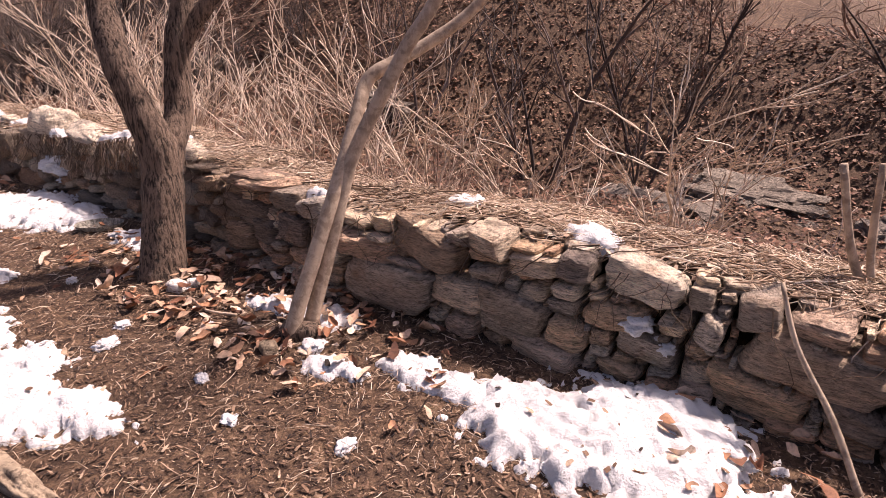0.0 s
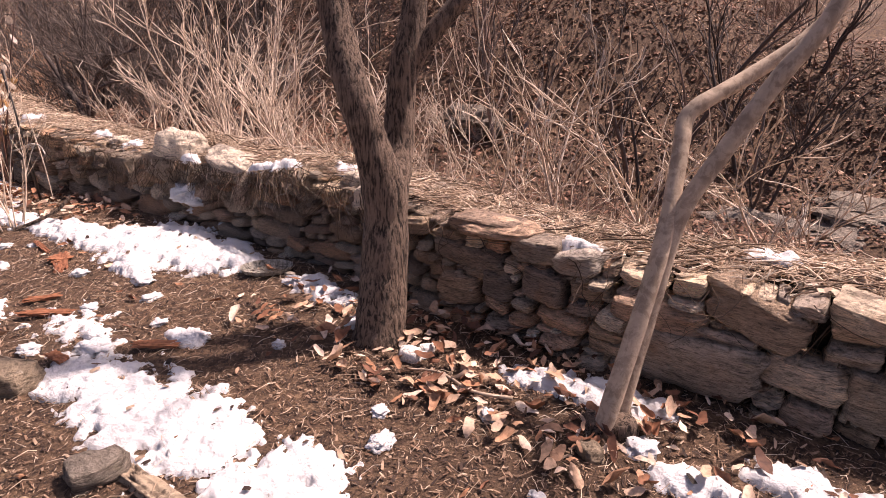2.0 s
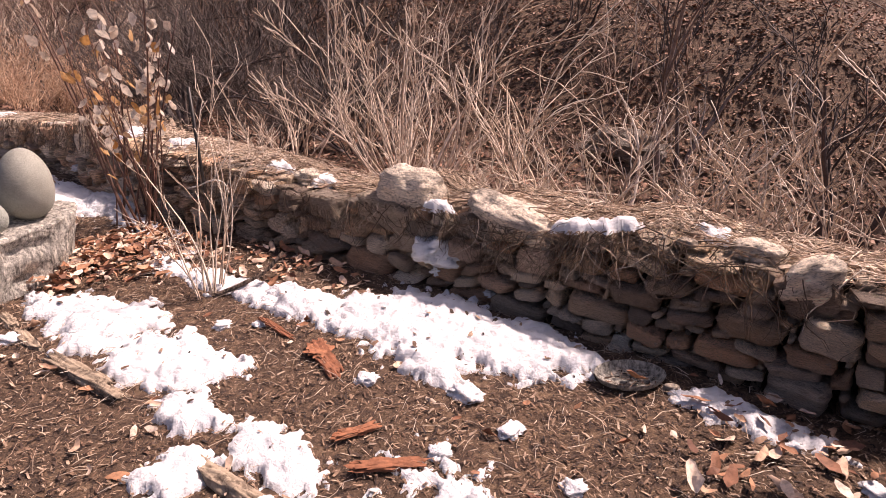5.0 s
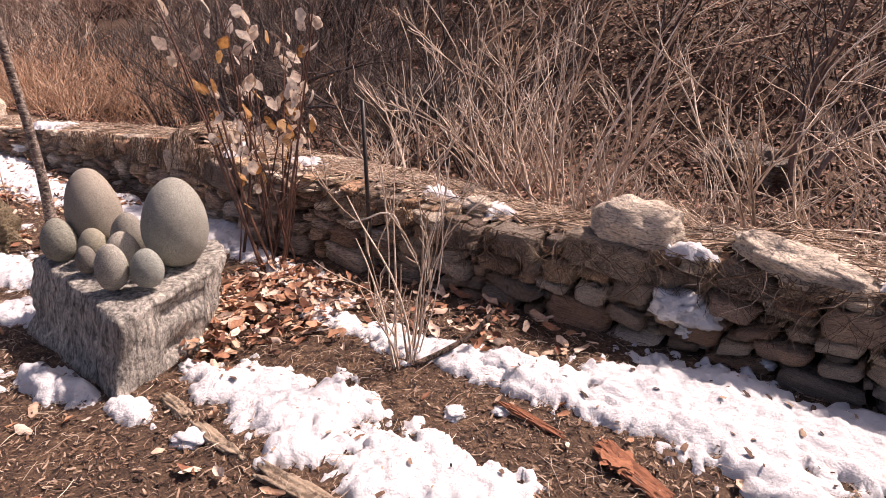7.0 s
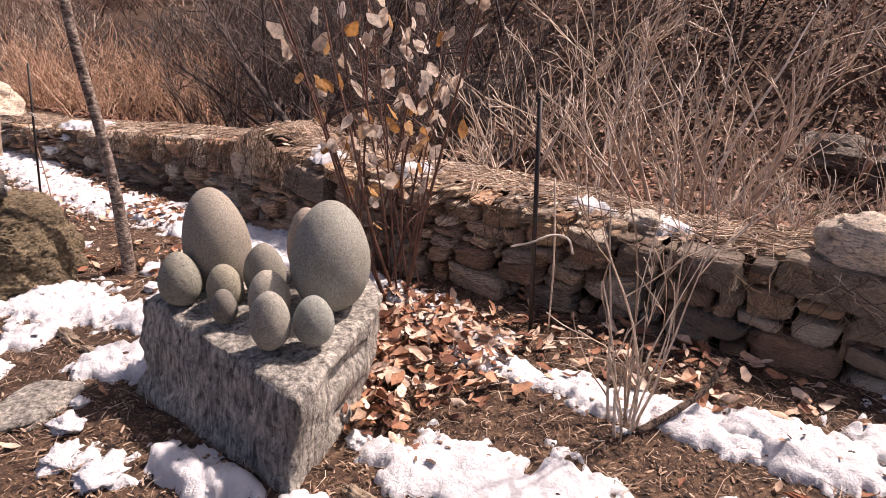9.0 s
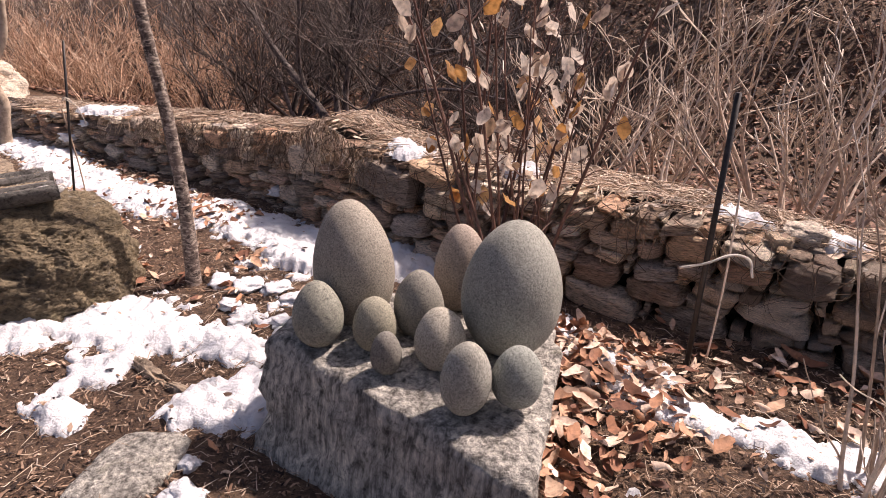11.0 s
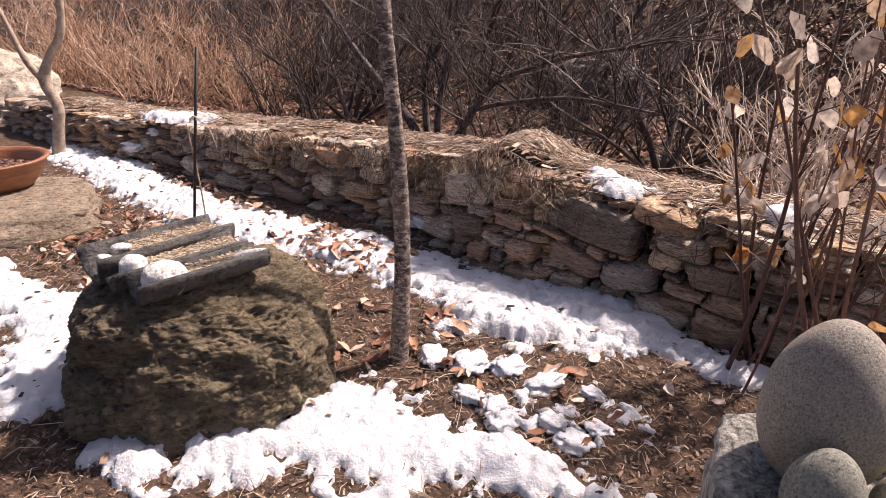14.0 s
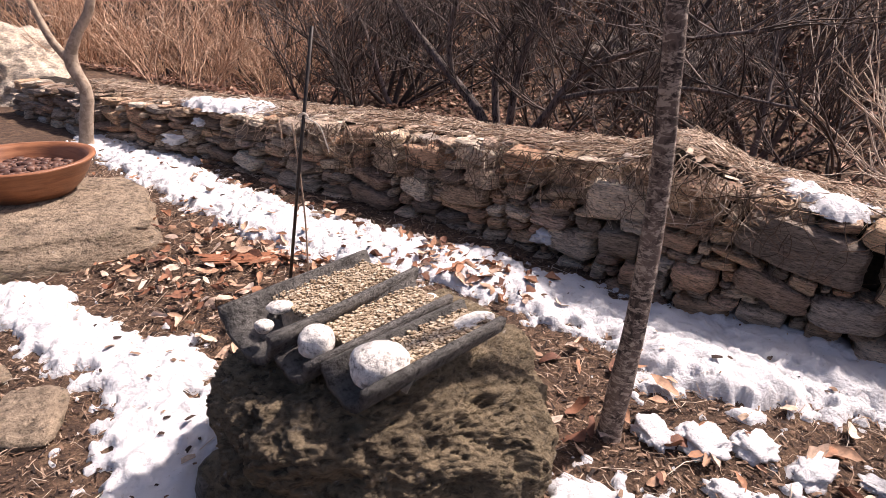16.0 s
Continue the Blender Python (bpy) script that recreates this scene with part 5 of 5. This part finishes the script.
def bowl(x, y, z, R, H):
    prof = [(0.0, 0.0), (0.45, 0.0), (0.62, 0.1), (0.8, 0.36), (0.92, 0.66), (0.98, 0.88), (1.03, 0.95), (1.03, 1.0), (0.95, 1.0), (0.9, 0.9), (0.86, 0.66), (0.75, 0.4), (0.5, 0.2), (0.0, 0.18)]
    v, f, n = [], [], 48
    for r, h in prof:
        for k in range(n):
            a = 2 * math.pi * k / n
            w = 1 + 0.035 * math.sin(3 * a + 0.6) * h
            v.append((r * R * w * math.cos(a), r * R * w * math.sin(a), h * H * (1 + 0.03 * math.sin(2 * a))))
    for j in range(len(prof) - 1):
        for k in range(n):
            a, b = j * n + k, j * n + (k + 1) % n
            f.append((a, b, b + n, a + n))
    ob = tagged(place("clay_bowl", mesh_of("clay_bowl", v, f, clay_material()), pose(x, y, z)), "wide terracotta bowl with a wavy rim on the slab", "bowl")
    fill, r = Soup(), random.Random(8)
    for _ in range(420):
        a, q = r.uniform(0, 6.3), math.sqrt(r.random()) * 0.74 * R
        c, k, b = Vector((x + q * math.cos(a), y + q * math.sin(a), z + 0.55 * H + 0.03 * (1 - q / R) + r.uniform(-0.01, 0.02))), r.uniform(0.012, 0.028), len(fill.v)
        fill.v += [c + Vector((p.x * k * r.uniform(0.6, 1.2), p.y * k * r.uniform(0.6, 1.2), p.z * k * 0.8)) for p in PEBBLE[0]]
        fill.f += [tuple(b + i for i in ff) for ff in PEBBLE[1]]
    tagged(new("bowl_filling", fill.mesh("bowl_filling", M_CANE)), "reddish brown husks heaped in the bowl", "husks", kind="stuff")


bowl(-11.03, 8.62, 0.15, 0.38, 0.26)

# ---- edging, loose stones and bark ----
def edging(s0, s1, d0, d1, width, seed, label="weathered half-buried edging log beside the path"):
    a, b = at(s0, d0, 0.0), at(s1, d1, 0.0)
    c, span = (a + b) / 2, (b - a)
    me = rock_mesh("edging_log", M_LOG, seed, (span.length * 0.9, width * 0.62, width * 0.6), 14, 0.65, 0.45, 2.2, False)
    tagged(place("edging_log", me, Matrix.Translation((c.x, c.y, 0.0)) @ pose(0, 0, 0, 0, 0, math.degrees(math.atan2(span.y, span.x)))), label, "edging", "edging of the bed")


for i, q in enumerate(((0.25, 0.75, -1.82, -1.86, 0.12), (1.25, 1.95, -1.87, -1.9, 0.13), (3.2, 3.62, -1.92, -1.94, 0.11), (3.65, 4.15, -1.94, -1.98, 0.11), (4.75, 5.45, -1.93, -2.0, 0.13), (5.5, 5.85, -2.0, -1.99, 0.1), (5.9, 6.15, -1.98, -1.96, 0.09),
                       (7.65, 7.9, -2.06, -2.08, 0.07), (7.95, 8.3, -2.08, -2.07, 0.08))):
    edging(*q, 520 + i)
for i, (x, y, w, h, label, mat) in enumerate(((-3.46, 2.86, 0.24, 0.16, "rounded grey cobble at the bed's edge", M_LOGSTONE), (-2.72, 2.3, 0.2, 0.1, "flat brown stone half in snow", M_ROCK), (-7.55, 5.2, 0.34, 0.05, "flat grey stone sunk in the soil", M_PLINTH),
                                              (-0.85, 2.42, 0.1, 0.06, "broken brown stone by the tree's foot", M_LOGSTONE), (-1.6, 3.12, 0.11, 0.08, "white stone at the tree's foot", M_QUARTZ), (-1.52, 3.18, 0.08, 0.06, "white stone at the tree's foot", M_QUARTZ),
                                              (-10.35, 6.9, 0.3, 0.06, "flat mossy stone at the snow's edge", M_LOGSTONE), (-10.0, 6.75, 0.28, 0.07, "flat mossy stone at the snow's edge", M_LOGSTONE), (-2.47, 4.12, 0.07, 0.06, "round brown pebble beside the dish", M_STONE))):
    tagged(place("loose_stone", rock_mesh("loose_stone", mat, 540 + i, (w, w * 0.8, h), 6, 0.6, 0.2, 1.3, False), pose(x, y, h * 0.25, 0, 0, 40 * i)), label, "stone", "loose stones")


def bark_piece(x, y, z, length, width, yaw, seed, label="strip of red-brown bark lying on the soil"):
    me = rock_mesh("bark_piece", M_BARKPIECE, seed, (length, width, 0.02), 9, 0.3, 0.55, 2.2, True)
    tagged(place("bark_piece", me, pose(x, y, z, 3, 4, yaw)), label, "bark", "bark pieces")


for i, q in enumerate(((-4.15, 4.33, 0.025, 0.3, 0.075, -58), (-2.93, 3.2, 0.03, 0.2, 0.05, 5), (-3.75, 3.55, 0.03, 0.24, 0.05, 10), (-4.2, 4.4, 0.03, 0.13, 0.11, 80), (-3.35, 3.05, 0.045, 0.12, 0.05, -30), (-4.5, 4.65, 0.02, 0.25, 0.03, -40), (-3.9, 3.75, 0.025, 0.16, 0.04, 30), (-9.6, 8.05, 0.03, 0.35, 0.09, 12))):
    bark_piece(*q, 560 + i)

dish = Soup()
for j in range(5):
    for i in range(31):
        a, r = math.pi * 2 * i / 30, (0.0, 0.09, 0.14, 0.155, 0.16)[j]
        dish.v.append(Vector((r * math.cos(a) * 1.1, r * math.sin(a) * 0.75, (0.0, 0.0, 0.015, 0.035, 0.05)[j])))
for j in range(4):
    for i in range(30):
        a = j * 31 + i
        dish.f.append((a, a + 1, a + 32, a + 31))
tagged(place("dish", dish.mesh("dish", M_PLINTH), pose(-2.645, 4.19, 0.012, 0, 0, 10)), "shallow grey dish half sunk in litter by the wall", "dish")

for pts, rad, label in (([(1.42, 1.46, -0.02), (1.37, 1.62, 0.2), (1.3, 1.8, 0.4), (1.27, 1.92, 0.6)], 0.014, "leaning dead stick against the wall"),
                        ([(1.95, 2.1, -0.05), (1.86, 2.15, 0.3), (1.72, 2.2, 0.6), (1.6, 2.22, 0.98)], 0.024, "dead broken stem standing by the wall"),
                        ([(1.86, 2.15, 0.3), (1.8, 2.2, 0.6), (1.76, 2.22, 0.98)], 0.02, "dead broken stem standing by the wall"),
                        ([(-1.12, 2.76, 0.02), (-1.3, 2.8, 0.03), (-1.45, 2.95, 0.03), (-1.62, 3.0, 0.02)], 0.009, "fallen crooked twig on the soil"),
                        ([(-5.02, 5.1, 0.0), (-4.86, 5.16, 0.06), (-4.72, 5.22, 0.13), (-4.62, 5.28, 0.24)], 0.017, "short dark branch stub by the shrub")):
    s_ = Soup()
    path = curve_points([Vector(p) - Vector(pts[0]) for p in pts], 5)
    s_.tube(path, [rad * (1 - 0.4 * i / len(path)) * (1 + 0.2 * nz(i * 0.7, rad * 99)) for i in range(len(path))], 8)
    tagged(place("stick", s_.mesh("stick", M_SMOOTH if rad != 0.017 else M_BARK), Matrix.Translation(pts[0])), label, "stick", "sticks")

# ---- litter ----
chips = Soup()
for _ in range(250000):
    s = rnd.uniform(-2.6, 13.5)
    d = rnd.uniform(-3.1, 0.02)
    d = min(d, face(s) - 0.02)
    p = at(s, d, ground_z(s, d) + rnd.uniform(0.0, 0.012))
    ln = rnd.choice((0.007, 0.01, 0.013, 0.018, 0.029)) * rnd.uniform(0.7, 1.3)
    chips.chip(p, ln, ln * rnd.uniform(0.08, 0.34), rnd.uniform(0, 6.3), rnd.uniform(-0.1, 0.45), rnd.uniform(-0.05, 0.3))
for p, q in on_snow:
    if p[2] < 0.2:
        ln = 0.012 + 0.035 * q * q
        chips.chip((p[0], p[1], p[2] + 0.003), ln, ln * 0.5, q * 40, 0.2, 0.15)
tagged(new("mulch", chips.mesh("mulch", M_CHIP, True)), "dark bark mulch and rotted leaf scraps on the soil", "mulch", kind="stuff")

straws = Soup()
for _ in range(6500):
    s, d = rnd.uniform(-2.4, 13), rnd.uniform(-3.1, -0.1)
    p = at(s, d, ground_z(s, d) + 0.012)
    a, ln = rnd.uniform(0, 6.3), rnd.uniform(0.03, 0.05 + 0.13 * rnd.random())
    q = p + Vector((math.cos(a) * ln, math.sin(a) * ln, rnd.uniform(0, 0.03)))
    r = rnd.uniform(0.0008, 0.0019)
    straws.tube([p, p.lerp(q, 0.5) + Vector((rnd.uniform(-0.02, 0.02), rnd.uniform(-0.02, 0.02), 0.008)), q], [r, r, r * 0.6], 3, False)
tagged(new("dead_grass", straws.mesh("dead_grass", M_STRAW)), "dead grass stems and fine twigs scattered on soil", "dead grass", kind="stuff")

leaves = Soup()


def scatter_leaves(count, s0, s1, d0, d1, pile=0.0, small=0.05, large=0.135):
    for _ in range(count):
        s, d = rnd.triangular(s0, s1), rnd.uniform(d0, d1)
        d = min(d, face(s) - 0.06)
        size = small + (large - small) * 0.92 * rnd.random() ** 1.4
        z = ground_z(s, d) + 0.02 + rnd.random() * pile
        leaves.leaf(at(s, d, z), size, size * rnd.uniform(0.28, 0.52), rnd.uniform(0, 6.3), rnd.gauss(0, 0.3), rnd.gauss(0, 0.36), rnd.choice((-1, 1, 1)) * rnd.uniform(0.2, 0.9))


scatter_leaves(430, -0.6, 3.0, -0.95, -0.1, 0.04)
scatter_leaves(90, -2.3, -0.9, -0.9, 0.0, 0.05)
scatter_leaves(700, 6.0, 7.2, -1.75, -0.65, 0.07, 0.05, 0.125)
scatter_leaves(130, 4.6, 6.6, -0.75, -0.2, 0.03)
scatter_leaves(55, 7.8, 9.4, -1.6, -0.9, 0.02)
scatter_leaves(240, 9.0, 13.2, -1.7, -0.3, 0.03, 0.05, 0.12)
scatter_leaves(150, 9.2, 10.4, -0.8, -0.45, 0.04, 0.06, 0.13)
scatter_leaves(240, -2.4, 13.0, -3.0, -0.4, 0.0, 0.04, 0.1)
scatter_leaves(130, 5.6, 7.3, -1.3, -0.5, 0.03, 0.05, 0.12)
scatter_leaves(80, 8.9, 9.4, -1.95, -1.5, 0.03)
scatter_leaves(260, 9.6, 12.0, -1.95, -0.95, 0.02, 0.04, 0.11)
tagged(new("fallen_leaves", leaves.mesh("fallen_leaves", M_LEAF)), "large curled tan and rust fallen leaves on the ground", "leaves", kind="stuff")

slope = Soup()
for _ in range(105000):
    s, d = rnd.uniform(-8, 20), 0.9 + 12.5 * rnd.random() ** 1.3
    p = at(s, d, ground_z(s, d) + rnd.uniform(0.0, 0.05))
    ln = rnd.uniform(0.03, 0.09)
    slope.chip(p, ln, ln * rnd.uniform(0.3, 0.7), rnd.uniform(0, 6.3), rnd.uniform(-0.3, 0.5), rnd.uniform(-0.1, 0.35))
tagged(new("slope_leaf_litter", slope.mesh("slope_leaf_litter", M_SLOPE, True)), "deep russet leaf litter covering the far slope", "leaf litter", kind="stuff")

# ---- the far bank ----
for i, (s, d, z, size, tilt) in enumerate(((-1.3, 6.1, -1.2, (2.4, 1.0, 0.4), 6), (0.5, 6.0, -1.15, (2.0, 1.1, 0.4), 4), (-3.3, 6.0, -1.1, (2.2, 1.0, 0.4), 8), (-0.6, 6.8, -0.85, (1.6, 0.8, 0.35), 5),
                                           (5.2, 5.4, 0.1, (1.0, 0.6, 0.5), 4), (10.6, 5.4, 0.5, (1.5, 0.7, 0.7), 4))):
    tagged(place("ledge", rock_mesh("ledge", M_ROCK, 600 + i, size, 14, 0.5, 0.4, 1.8, True, 0.16), Matrix.Translation(at(s, d, z)) @ pose(0, 0, 0, -14, -tilt, WALL_YAW)), "layered grey-brown rock ledge in the far bank", "rock", "ledges in the bank")


def paint(name, colour, rough=0.6):
    m, t, b = shader(name, rough)
    n = noise_tex(t, coords(t, (1, 1, 1), True), 3, 6)
    t.links.new(ramp(t, n, [(0.3, tuple(c * 0.8 for c in colour)), (0.7, colour)]), b.inputs["Base Color"])
    return m


def shed():
    base = Vector((23.5, 31.5, 1.2))
    ob = thing("shed", base, "far shed with red-brown wall and pale blue roof", "building")
    yaw = -32
    for name, size, z, mat in (("wall", (9, 5, 1.2), 0.4, paint("red_wall", (0.3, 0.09, 0.07))), ("roof", (9.6, 5.6, 1.8), 1.85, paint("blue_roof", (0.3, 0.45, 0.62)))):
        v, f = box_grid(1)
        top_in = 0.75 if name == "roof" else 1
        me = mesh_of(name, [(p.x * size[0] / 2, p.y * size[1] / 2 * (top_in if p.z > 0 else 1), p.z * size[2] / 2) for p in v], f, mat, True)
        q = part(name, me, ob)
        q.matrix_basis = pose(0, 0, z, 0, 0, yaw)


shed()

# ---- the wall's stones as pieces ----
stones.sort(key=lambda q: abs(q[2] - 4.0))
for m, me, s in stones[:300]:
    place("stone", me, m, stone_wall)
rest = Soup()
for m, me, s in stones[300:]:
    b = len(rest.v)
    rest.v += [m @ v.co for v in me.vertices]
    rest.f += [tuple(b + i for i in p.vertices) for p in me.polygons]
tagged(place("stones", rest.mesh("stones", M_STONE, True), None, stone_wall), kind="stuff")
